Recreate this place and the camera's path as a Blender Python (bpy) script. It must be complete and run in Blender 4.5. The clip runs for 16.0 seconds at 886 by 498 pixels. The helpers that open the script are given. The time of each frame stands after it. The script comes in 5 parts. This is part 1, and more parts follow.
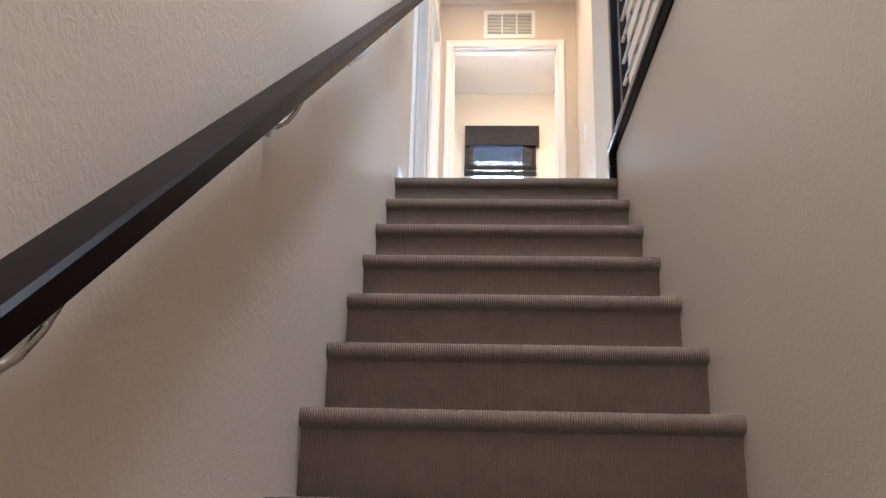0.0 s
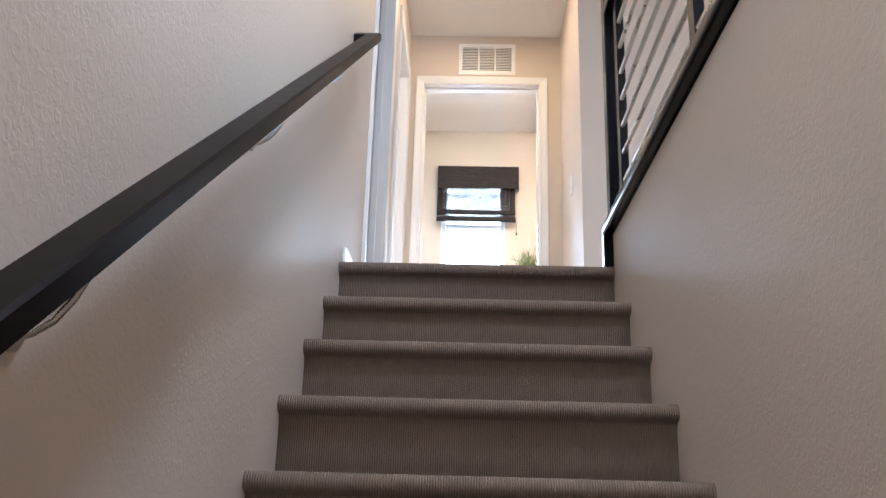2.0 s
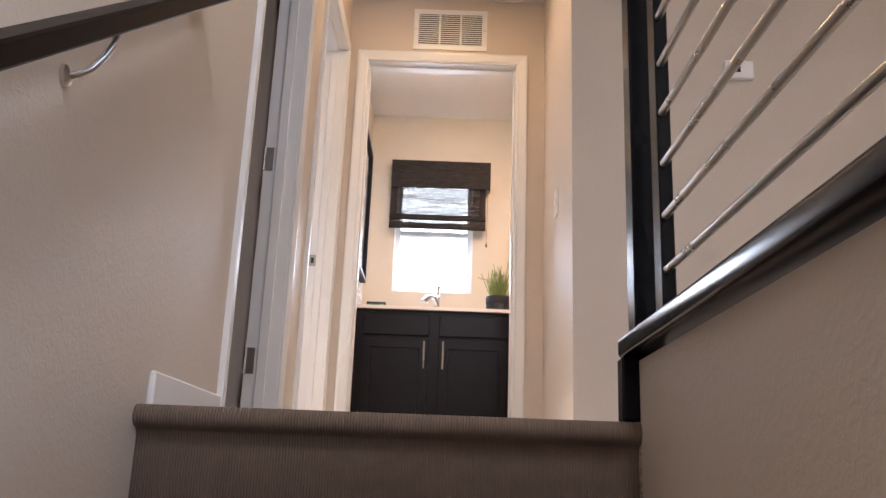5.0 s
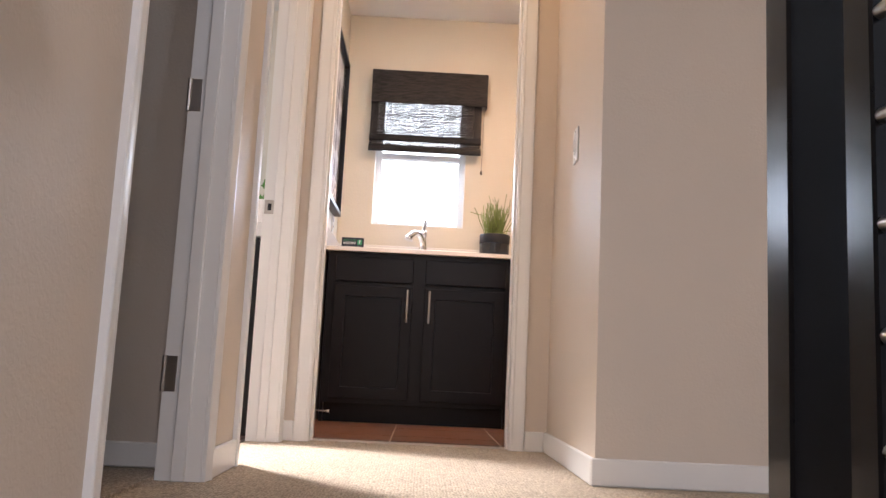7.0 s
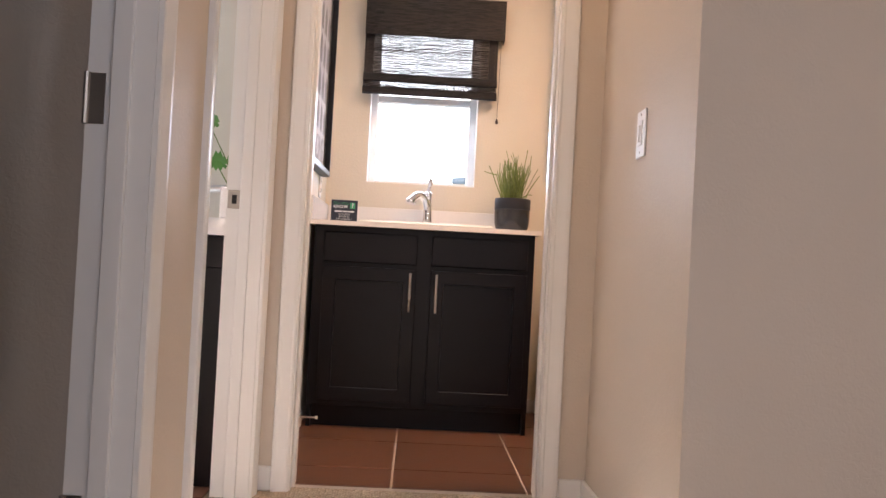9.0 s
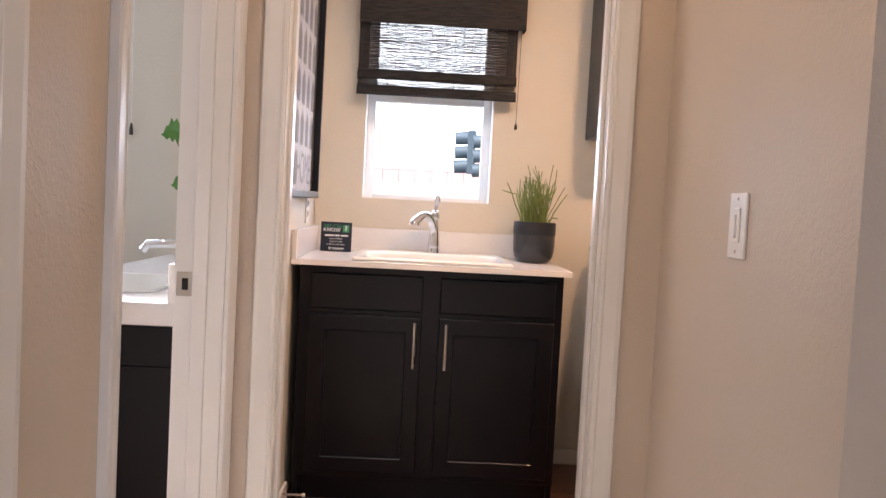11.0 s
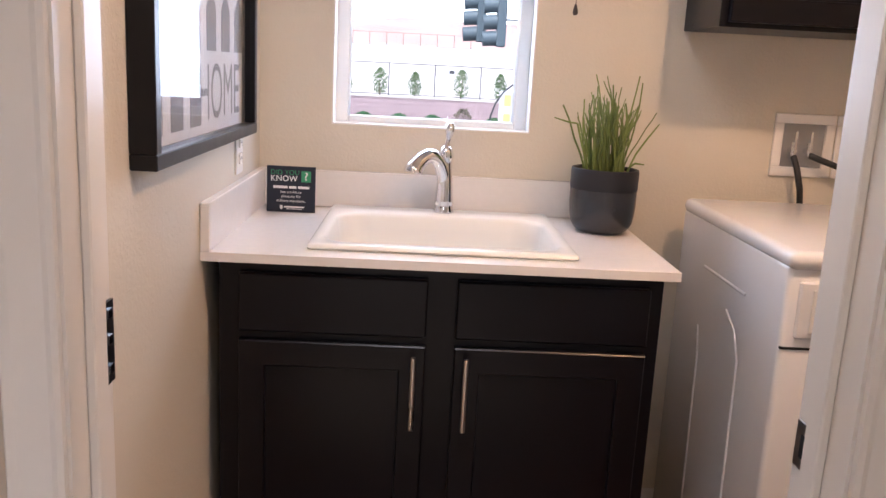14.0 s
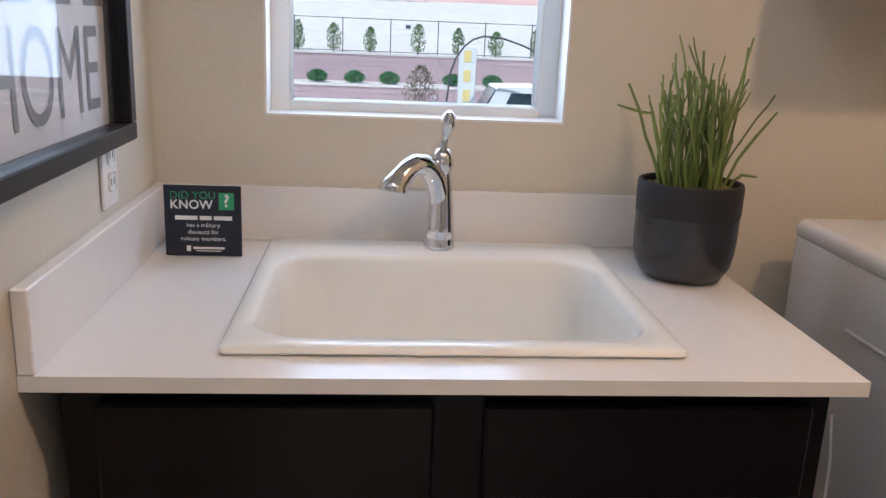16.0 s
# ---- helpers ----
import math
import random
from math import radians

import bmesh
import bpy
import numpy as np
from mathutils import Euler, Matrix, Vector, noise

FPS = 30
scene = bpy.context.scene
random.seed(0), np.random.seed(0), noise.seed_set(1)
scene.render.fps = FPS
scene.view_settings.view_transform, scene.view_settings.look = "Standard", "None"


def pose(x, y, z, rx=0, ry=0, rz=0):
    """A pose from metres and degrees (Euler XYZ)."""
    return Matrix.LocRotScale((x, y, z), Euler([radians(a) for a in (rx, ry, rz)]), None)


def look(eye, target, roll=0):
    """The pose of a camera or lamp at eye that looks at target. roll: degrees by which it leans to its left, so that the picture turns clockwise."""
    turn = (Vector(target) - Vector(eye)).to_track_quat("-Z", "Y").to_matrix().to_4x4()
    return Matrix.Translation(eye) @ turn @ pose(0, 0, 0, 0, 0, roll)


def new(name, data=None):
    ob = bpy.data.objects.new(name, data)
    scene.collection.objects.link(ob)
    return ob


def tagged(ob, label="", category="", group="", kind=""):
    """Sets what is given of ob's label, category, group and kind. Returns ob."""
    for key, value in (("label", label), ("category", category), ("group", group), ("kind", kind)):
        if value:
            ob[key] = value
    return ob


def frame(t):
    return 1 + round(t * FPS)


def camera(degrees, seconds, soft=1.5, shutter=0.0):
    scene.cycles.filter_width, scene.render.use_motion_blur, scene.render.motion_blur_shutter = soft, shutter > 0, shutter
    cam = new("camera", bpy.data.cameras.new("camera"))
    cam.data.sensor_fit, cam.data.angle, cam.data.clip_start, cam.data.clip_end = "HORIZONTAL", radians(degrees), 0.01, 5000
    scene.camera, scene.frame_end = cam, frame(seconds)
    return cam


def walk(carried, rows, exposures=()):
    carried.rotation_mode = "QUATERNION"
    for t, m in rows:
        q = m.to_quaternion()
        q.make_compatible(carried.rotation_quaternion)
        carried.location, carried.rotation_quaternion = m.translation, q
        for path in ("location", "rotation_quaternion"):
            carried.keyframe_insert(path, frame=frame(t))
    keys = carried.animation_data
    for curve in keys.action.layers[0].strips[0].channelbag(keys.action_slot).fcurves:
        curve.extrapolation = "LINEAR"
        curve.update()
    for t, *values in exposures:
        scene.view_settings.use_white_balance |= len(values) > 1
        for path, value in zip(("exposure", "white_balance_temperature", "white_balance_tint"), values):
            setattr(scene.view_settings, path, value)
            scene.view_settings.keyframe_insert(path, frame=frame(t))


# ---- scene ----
cam = camera(55.5, 16.0)
EXPOSURES = [(0, 1.9, 5350, 8), (1, 1.78, 5150, 6), (2.5, 1.58, 5300, 11), (4, 1.22, 5950, 17), (6.5, 1.0, 6000, 16), (8, 0.88, 6200, 19), (10.5, 0.76, 6150, 19), (12, 0.6, 5900, 18), (13, 0.5, 6000, 20), (14.5, 0.42, 5650, 16), (16, -0.15, 5450, 10)]
PATH = [
    (0, (0.425, -3.354, -1.292), (0.316, -1.435, -0.739), 1.36),
    (0.5, (0.420, -3.232, -1.189), (0.334, -1.326, -0.590), 1.46),
    (1, (0.470, -3.058, -1.075), (0.404, -1.151, -0.476), 1.46),
    (1.5, (0.477, -2.902, -0.966), (0.417, -0.994, -0.370), 1.45),
    (2, (0.465, -2.765, -0.819), (0.405, -0.857, -0.223), 1.64),
    (2.5, (0.530, -2.557, -0.736), (0.469, -0.648, -0.145), 1.63),
    (3, (0.559, -2.358, -0.617), (0.500, -0.448, -0.028), 1.83),
    (3.5, (0.555, -2.169, -0.469), (0.510, -0.258, 0.118), 2.12),
    (4, (0.609, -1.967, -0.364), (0.583, -0.053, 0.216), 2.28),
    (4.2, (0.611, -1.883, -0.317), (0.586, 0.032, 0.258), 2.08),
    (6.3, (0.539, -1.126, 0.153), (0.569, 0.839, 0.527), 2.89),
    (6.5, (0.550, -1.049, 0.185), (0.582, 0.921, 0.529), 2.89),
    (7, (0.572, -0.871, 0.314), (0.610, 1.110, 0.589), 2.76),
    (7.5, (0.531, -0.702, 0.417), (0.573, 1.286, 0.626), 2.83),
    (8, (0.506, -0.503, 0.501), (0.558, 1.492, 0.643), 2.99),
    (8.2, (0.510, -0.421, 0.541), (0.570, 1.575, 0.646), 3.00),
    (9.3, (0.505, -0.061, 0.825), (0.566, 1.938, 0.844), 3.01),
    (10.5, (0.496, 0.312, 1.015), (0.560, 2.310, 0.948), 3.03),
    (11, (0.473, 0.482, 1.140), (0.537, 2.478, 1.034), 3.00),
    (11.5, (0.501, 0.663, 1.206), (0.569, 2.655, 1.038), 3.06),
    (12, (0.518, 0.842, 1.319), (0.588, 2.826, 1.082), 2.98),
    (12.5, (0.490, 1.059, 1.335), (0.556, 3.035, 1.033), 2.95),
    (13, (0.452, 1.267, 1.343), (0.526, 3.235, 0.997), 3.11),
    (13.5, (0.475, 1.541, 1.329), (0.538, 3.501, 0.935), 3.01),
    (14, (0.477, 1.799, 1.322), (0.541, 3.753, 0.901), 3.00),
    (14.5, (0.447, 2.077, 1.334), (0.514, 4.024, 0.882), 2.90),
    (15, (0.431, 2.301, 1.330), (0.501, 4.239, 0.841), 2.80),
    (15.5, (0.449, 2.507, 1.336), (0.533, 4.438, 0.821), 2.70),
    (16, (0.428, 2.619, 1.327), (0.592, 4.544, 0.810), 2.40),
]
walk(cam, [(t, look(eye, target, roll)) for t, eye, target, roll in PATH], EXPOSURES)

# ---- world and lights ----
world = bpy.data.worlds.new("sky")
scene.world = world
world.use_nodes = True
wn = world.node_tree
sky = wn.nodes.new("ShaderNodeTexSky")
sky.sky_type, sky.sun_disc = "NISHITA", False
sky.dust_density = 2.0
sky.sun_elevation, sky.sun_rotation = radians(52), radians(205)
wn.nodes["Background"].inputs["Strength"].default_value = 0.15
wn.links.new(sky.outputs["Color"], wn.nodes["Background"].inputs["Color"])


def lamp(name, kind, watts, place, turn, color, size=0.1, size_y=None, angle=0.01):
    """A lamp; place in metres, turn in degrees."""
    data = bpy.data.lights.new(name, kind)
    data.energy, data.color = watts, color
    if kind == "AREA":
        data.shape = "RECTANGLE" if size_y else "DISK"
        data.size = size
        if size_y:
            data.size_y = size_y
    elif kind == "SUN":
        data.angle = angle
    else:
        data.shadow_soft_size = size
    ob = new(name, data)
    ob.matrix_world = pose(*place, *turn)
    return ob


TOP = 2.48  # height of the ceiling
WARM, SOFT, DAY = (1.0, 0.76, 0.52), (1.0, 0.88, 0.76), (0.74, 0.86, 1.0)
# the sun stands behind the house, high, and lights the yard beyond the windows
lamp("sun", "SUN", 5.0, (0, 0, 20), (38, 0, -25), (1.0, 0.95, 0.88), angle=radians(0.5))
# sky light through the two windows, and unseen fills that have no opening
lamp("laundry_window_daylight", "AREA", 3.3, (0.503, 4.28, 1.38), (-90, 0, 0), DAY, 0.47, 0.36)
# added fill inside the closed west wall, brightens the hall's east wall
lamp("bath_side_fill", "AREA", 9.5, (-2.4, 2.55, 1.6), (90, 0, -90), (0.86, 0.93, 1.0), 1.1, 1.0)
lamp("bath_window_daylight", "AREA", 7, (-1.22, 4.205, 1.40), (-90, 0, 0), DAY, 0.70, 0.40)
# unseen daylight from the loft side; the walls there are closed
lamp("loft_unseen_daylight", "AREA", 38, (4.15, -3.9, 1.45), (90, 0, 90), DAY, 1.6, 1.3)
# added fill from the foot of the stairs, no window behind it
lamp("lower_unseen_daylight", "AREA", 9, (0.47, -5.6, -0.9), (90, 0, 0), SOFT, 0.9, 1.4)
# ceiling lamps; the added fills among them are marked
lamp("hall_downlight", "AREA", 3.8, (0.55, 1.9, TOP - 0.015), (0, 0, 0), (1.0, 0.64, 0.31), 0.12)
lamp("laundry_lamp", "AREA", 16, (1.40, 2.795, TOP - 0.015), (0, 0, 0), (1.0, 0.58, 0.29), 0.12)
# added fill for the laundry, kept out of view near the doorway
lamp("laundry_ceiling_fill", "AREA", 4, (0.52, 2.95, TOP - 0.055), (0, 0, 0), (0.97, 0.96, 0.95), 0.5, 0.25)
# added bathroom fill without a fitting
lamp("bath_ceiling_fill", "AREA", 3, (-0.95, 2.9, TOP - 0.015), (0, 0, 0), (1.0, 0.93, 0.84), 0.12)
# added spot that throws the bright patch through the doorway onto the carpet
spot = lamp("carpet_patch_spot", "SPOT", 700, (-0.95, 2.75, TOP - 0.03), (33, 0, -128.7), (1.0, 0.95, 0.88), 0.16)
spot.data.spot_size, spot.data.spot_blend = radians(34), 0.8
# unseen warm fill over the loft
lamp("loft_ceiling_fill", "AREA", 3, (2.3, -0.3, TOP - 0.015), (0, 0, 0), WARM, 0.14)
lamp("stairhead_downlight", "AREA", 24, (0.84, -2.0, TOP - 0.02), (0, 0, 0), (0.96, 0.95, 0.98), 0.42)
# unseen warm fill that brightens the lower stair walls
lamp("stair_ceiling_fill", "AREA", 7, (0.47, -3.9, TOP - 0.015), (0, 0, 0), WARM, 0.14)


# ---- materials ----
def material(name, color, rough=0.5, metal=0.0, var=0.06, scale=6.0, bump=0.0, bump_scale=120.0, dist=0.002, coat=0.0, vary=None, trans=0.0, ior=1.45):
    """A surface with two scales of variation in colour and roughness, and a fine relief."""
    m = bpy.data.materials.new(name)
    m.use_nodes = True
    n, l = m.node_tree.nodes, m.node_tree.links
    b = n["Principled BSDF"]
    b.inputs["Metallic"].default_value = metal
    b.inputs["Coat Weight"].default_value = coat
    b.inputs["Transmission Weight"].default_value = trans
    b.inputs["IOR"].default_value = ior
    tc = n.new("ShaderNodeTexCoord")
    big = n.new("ShaderNodeTexNoise")
    big.inputs["Scale"].default_value, big.inputs["Detail"].default_value = scale, 4
    l.new(tc.outputs["Object"], big.inputs["Vector"])
    mix = n.new("ShaderNodeMix")
    mix.data_type = "RGBA"
    mix.inputs["A"].default_value = (*[max(0, c * (1 - var)) for c in color], 1)
    mix.inputs["B"].default_value = (*[min(1, c * (1 + var)) for c in color], 1)
    l.new(big.outputs["Fac"], mix.inputs["Factor"])
    out = mix.outputs["Result"]
    if vary:
        info = n.new("ShaderNodeObjectInfo")
        hsv = n.new("ShaderNodeHueSaturation")
        mr = n.new("ShaderNodeMapRange")
        mr.inputs["To Min"].default_value, mr.inputs["To Max"].default_value = 1 - vary, 1 + vary
        l.new(info.outputs["Random"], mr.inputs["Value"])
        l.new(mr.outputs["Result"], hsv.inputs["Value"])
        l.new(out, hsv.inputs["Color"])
        out = hsv.outputs["Color"]
    l.new(out, b.inputs["Base Color"])
    rr = n.new("ShaderNodeMapRange")
    rr.inputs["To Min"].default_value, rr.inputs["To Max"].default_value = max(0, rough * 0.85), min(1, rough * 1.15)
    l.new(big.outputs["Fac"], rr.inputs["Value"])
    l.new(rr.outputs["Result"], b.inputs["Roughness"])
    if bump:
        fine = n.new("ShaderNodeTexNoise")
        fine.inputs["Scale"].default_value, fine.inputs["Detail"].default_value = bump_scale, 3
        l.new(tc.outputs["Object"], fine.inputs["Vector"])
        bp = n.new("ShaderNodeBump")
        bp.inputs["Strength"].default_value, bp.inputs["Distance"].default_value = bump, dist
        l.new(fine.outputs["Fac"], bp.inputs["Height"])
        l.new(bp.outputs["Normal"], b.inputs["Normal"])
    return m


def plaster(name, color):
    """Painted drywall with an orange-peel texture of flattened blobs."""
    m = material(name, color, 0.55, var=0.03, scale=2.5, bump=0.28, bump_scale=85, dist=0.0012)
    n, l = m.node_tree.nodes, m.node_tree.links
    bp = [x for x in n if x.type == "BUMP"][0]
    noise_node = [x for x in n if x.type == "TEX_NOISE"][1]
    noise_node.inputs["Distortion"].default_value = 0.8
    ramp = n.new("ShaderNodeValToRGB")
    ramp.color_ramp.elements[0].position, ramp.color_ramp.elements[1].position = 0.42, 0.62
    l.new(noise_node.outputs["Fac"], ramp.inputs["Fac"])
    l.new(ramp.outputs["Color"], bp.inputs["Height"])
    return m


def ribbed(name, color, axis, pitch, rib=0.6):
    """Loop carpet: rows of small loops along one axis, with the furrows' shade in the colour."""
    m = material(name, color, 0.95, var=0.22, scale=28, bump=0.5, bump_scale=450, dist=0.003)
    n, l = m.node_tree.nodes, m.node_tree.links
    tc = [x for x in n if x.type == "TEX_COORD"][0]
    bp = [x for x in n if x.type == "BUMP"][0]
    fine = [x for x in n if x.type == "TEX_NOISE"][1]
    wave = n.new("ShaderNodeTexWave")
    wave.wave_type, wave.bands_direction = "BANDS", axis
    wave.inputs["Scale"].default_value = 0.314 / pitch
    wave.inputs["Distortion"].default_value = 2.6
    wave.inputs["Detail"].default_value = 2
    wave.inputs["Detail Scale"].default_value = 3
    l.new(tc.outputs["Object"], wave.inputs["Vector"])
    add = n.new("ShaderNodeMath")
    add.operation = "ADD"
    l.new(wave.outputs["Fac"], add.inputs[0])
    l.new(fine.outputs["Fac"], add.inputs[1])
    l.new(add.outputs[0], bp.inputs["Height"])
    bp.inputs["Strength"].default_value = 0.8
    base = n["Principled BSDF"].inputs["Base Color"].links[0].from_socket
    dark = n.new("ShaderNodeMix")
    dark.data_type, dark.blend_type = "RGBA", "MULTIPLY"
    dark.inputs["Factor"].default_value = rib
    l.new(base, dark.inputs["A"])
    l.new(wave.outputs["Color"], dark.inputs["B"])
    add2 = n.new("ShaderNodeMix")
    add2.data_type = "RGBA"
    add2.inputs["Factor"].default_value = 0.55
    l.new(base, add2.inputs["A"])
    l.new(dark.outputs["Result"], add2.inputs["B"])
    l.new(add2.outputs["Result"], n["Principled BSDF"].inputs["Base Color"])
    return m


def loops_carpet(name, color, dark, pitch):
    """Nubby cut of uneven yarn loops in loose rows, the shade in the gaps between them darkened into the colour."""
    m = material(name, color, 0.95, var=0.16, scale=5)
    n, l = m.node_tree.nodes, m.node_tree.links
    tc = [x for x in n if x.type == "TEX_COORD"][0]
    b = n["Principled BSDF"]
    warp, add = n.new("ShaderNodeTexNoise"), n.new("ShaderNodeMixRGB")
    warp.inputs["Scale"].default_value, add.blend_type = 40, "ADD"
    add.inputs["Fac"].default_value = pitch * 1.2
    l.new(tc.outputs["Object"], warp.inputs["Vector"])
    l.new(tc.outputs["Object"], add.inputs["Color1"])
    l.new(warp.outputs["Color"], add.inputs["Color2"])
    cell = n.new("ShaderNodeTexVoronoi")
    cell.inputs["Scale"].default_value, cell.inputs["Randomness"].default_value = 1 / pitch, 0.55
    l.new(add.outputs["Color"], cell.inputs["Vector"])
    tone = n.new("ShaderNodeValToRGB")
    tone.color_ramp.elements[0].position, tone.color_ramp.elements[1].position = 0.25, 0.75
    tone.color_ramp.elements[0].color, tone.color_ramp.elements[1].color = (1, 1, 1, 1), (dark, dark, dark, 1)
    l.new(cell.outputs["Distance"], tone.inputs["Fac"])
    fleck = n.new("ShaderNodeSeparateColor")
    l.new(cell.outputs["Color"], fleck.inputs["Color"])
    fm = n.new("ShaderNodeMapRange")
    fm.inputs["To Min"].default_value, fm.inputs["To Max"].default_value = 0.82, 1.12
    l.new(fleck.outputs["Red"], fm.inputs["Value"])
    base = b.inputs["Base Color"].links[0].from_socket
    for src in (tone.outputs["Color"], fm.outputs["Result"]):
        mul = n.new("ShaderNodeMixRGB")
        mul.blend_type = "MULTIPLY"
        mul.inputs["Fac"].default_value = 1.0
        l.new(base, mul.inputs["Color1"])
        l.new(src, mul.inputs["Color2"])
        base = mul.outputs["Color"]
    l.new(base, b.inputs["Base Color"])
    bp = n.new("ShaderNodeBump")
    bp.invert = True
    bp.inputs["Strength"].default_value, bp.inputs["Distance"].default_value = 0.9, pitch * 0.5
    l.new(cell.outputs["Distance"], bp.inputs["Height"])
    l.new(bp.outputs["Normal"], b.inputs["Normal"])
    return m


def woven(name, color, pitch):
    """Woven wood: slim horizontal reeds of uneven tone with upright threads."""
    m = material(name, color, 0.7, var=0.85, scale=30, bump=1.0, bump_scale=220, dist=0.002)
    n, l = m.node_tree.nodes, m.node_tree.links
    big = [x for x in n if x.type == "TEX_NOISE"][0]
    tc = [x for x in n if x.type == "TEX_COORD"][0]
    mp = n.new("ShaderNodeMapping")
    mp.inputs["Scale"].default_value = (0.08, 1, 9)
    l.new(tc.outputs["Object"], mp.inputs["Vector"])
    l.new(mp.outputs["Vector"], big.inputs["Vector"])
    big.inputs["Detail"].default_value = 8
    # each reed has a tone of its own
    base = n["Principled BSDF"].inputs["Base Color"].links[0].from_socket
    geo, mr, hsv = n.new("ShaderNodeNewGeometry"), n.new("ShaderNodeMapRange"), n.new("ShaderNodeHueSaturation")
    mr.inputs["To Min"].default_value, mr.inputs["To Max"].default_value = 0.25, 2.1
    l.new(geo.outputs["Random Per Island"], mr.inputs["Value"])
    l.new(mr.outputs["Result"], hsv.inputs["Value"])
    l.new(base, hsv.inputs["Color"])
    l.new(hsv.outputs["Color"], n["Principled BSDF"].inputs["Base Color"])
    return m


M = {}
M["wall"] = plaster("beige_wall_paint", (0.62, 0.535, 0.445))
M["laundry_wall"] = plaster("cream_wall_paint", (0.66, 0.61, 0.52))
M["ceiling"] = plaster("ceiling_paint", (0.76, 0.73, 0.68))
M["trim"] = material("white_trim_paint", (0.78, 0.76, 0.73), 0.32, var=0.02, scale=3, bump=0.03, bump_scale=90, dist=0.0006)
# one carpet: shade of the stairwell put into the stair colour
M["stair_carpet_shaded"] = ribbed("ribbed_carpet_shaded", (0.205, 0.150, 0.109), "X", 0.0055, 0.35)
# darker copy for the top step, so its riser reads as shaded
M["top_carpet_shaded"] = ribbed("ribbed_carpet_top_shaded", (0.18, 0.132, 0.098), "X", 0.0055, 0.35)
# the same carpet in a pale tone, as lit in the hall
M["carpet"] = loops_carpet("loop_carpet_lit", (0.56, 0.46, 0.35), 0.45, 0.0085)
M["tile"] = material("brown_slate_tile", (0.14, 0.065, 0.04), 0.36, var=0.4, scale=9, bump=0.25, bump_scale=40, dist=0.002, vary=0.15)
M["grout"] = material("grout", (0.55, 0.49, 0.42), 0.9, bump=0.4, bump_scale=300)
M["espresso"] = material("espresso_wood", (0.0032, 0.0026, 0.0046), 0.30, var=0.25, scale=14, bump=0.05, bump_scale=90, dist=0.0006, ior=1.36)
M["black"] = material("black_satin_metal", (0.0045, 0.0045, 0.0055), 0.2, metal=0.0, var=0.1, bump=0.03, ior=1.27)
M["rail"] = material("dark_stained_rail", (0.006, 0.0035, 0.003), 0.36, var=0.25, scale=20, ior=1.14, bump=0.05)
M["steel"] = material("brushed_steel", (0.55, 0.53, 0.5), 0.28, metal=1.0, var=0.08, bump=0.05, bump_scale=400, dist=0.0004)
M["chrome"] = material("polished_chrome", (0.83, 0.83, 0.85), 0.05, metal=1.0, var=0.01)
M["nickel"] = material("satin_nickel", (0.42, 0.38, 0.34), 0.35, metal=1.0, var=0.06)
M["quartz"] = material("white_quartz", (0.80, 0.775, 0.755), 0.22, var=0.03, scale=60)
M["enamel"] = material("white_enamel", (0.84, 0.83, 0.79), 0.24, var=0.01, coat=0.1)
M["appliance"] = material("white_appliance_enamel", (0.80, 0.80, 0.82), 0.18, var=0.02, coat=0.3, bump=0.03, bump_scale=500)
M["plastic"] = material("white_plastic", (0.8, 0.79, 0.77), 0.35, var=0.02)
M["vinyl"] = material("white_vinyl", (0.82, 0.84, 0.85), 0.35, var=0.02)
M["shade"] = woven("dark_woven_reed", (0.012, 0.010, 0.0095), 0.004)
M["reed"] = woven("woven_reed", (0.016, 0.0125, 0.0115), 0.004)
M["cord"] = material("dark_cord", (0.05, 0.035, 0.03), 0.6)
M["pot_top"] = material("matt_black_glaze", (0.016, 0.016, 0.020), 0.5, bump=0.15, bump_scale=300, dist=0.0008)
M["pot_base"] = material("gunmetal_glaze", (0.072, 0.073, 0.078), 0.26, metal=0.85, var=0.15, scale=18, bump=0.06, bump_scale=120)
M["soil"] = material("gravel", (0.25, 0.17, 0.11), 0.9, var=0.5, scale=150, bump=0.8, bump_scale=250, dist=0.004)
M["stem"] = material("green_pencil_stem", (0.15, 0.20, 0.05), 0.45, var=0.35, scale=12, vary=0.28, bump=0.1)
M["leaf"] = material("glossy_leaf", (0.10, 0.24, 0.05), 0.35, var=0.3, scale=8)
M["sign"] = material("dark_navy_card", (0.012, 0.016, 0.03), 0.4, var=0.1)
M["white_ink"] = material("white_ink", (0.75, 0.75, 0.75), 0.6)
M["green_ink"] = material("green_ink", (0.05, 0.30, 0.14), 0.6)
M["frame"] = material("black_frame_paint", (0.008, 0.0075, 0.009), 0.35, var=0.2, scale=20, ior=1.32)
M["paper"] = material("white_paper", (0.74, 0.72, 0.72), 0.7)
M["grey_ink"] = material("grey_ink", (0.23, 0.22, 0.22), 0.7, var=0.1)
M["rubber"] = material("black_rubber", (0.02, 0.02, 0.02), 0.5)
M["dark_slot"] = material("dark_slot", (0.01, 0.01, 0.01), 0.7)
M["grey_metal"] = material("galvanised_metal", (0.35, 0.36, 0.38), 0.45, metal=0.7, var=0.15)
# emission stands in for a blown-out white sky
M["sky_glow"] = bpy.data.materials.new("glowing_sky_sheet")
M["sky_glow"].use_nodes = True
M["sky_glow"].node_tree.nodes["Principled BSDF"].inputs["Emission Color"].default_value = (0.93, 0.97, 1.0, 1)
M["sky_glow"].node_tree.nodes["Principled BSDF"].inputs["Emission Strength"].default_value = 2.5
M["lens"] = bpy.data.materials.new("lamp_lens")
M["lens"].use_nodes = True
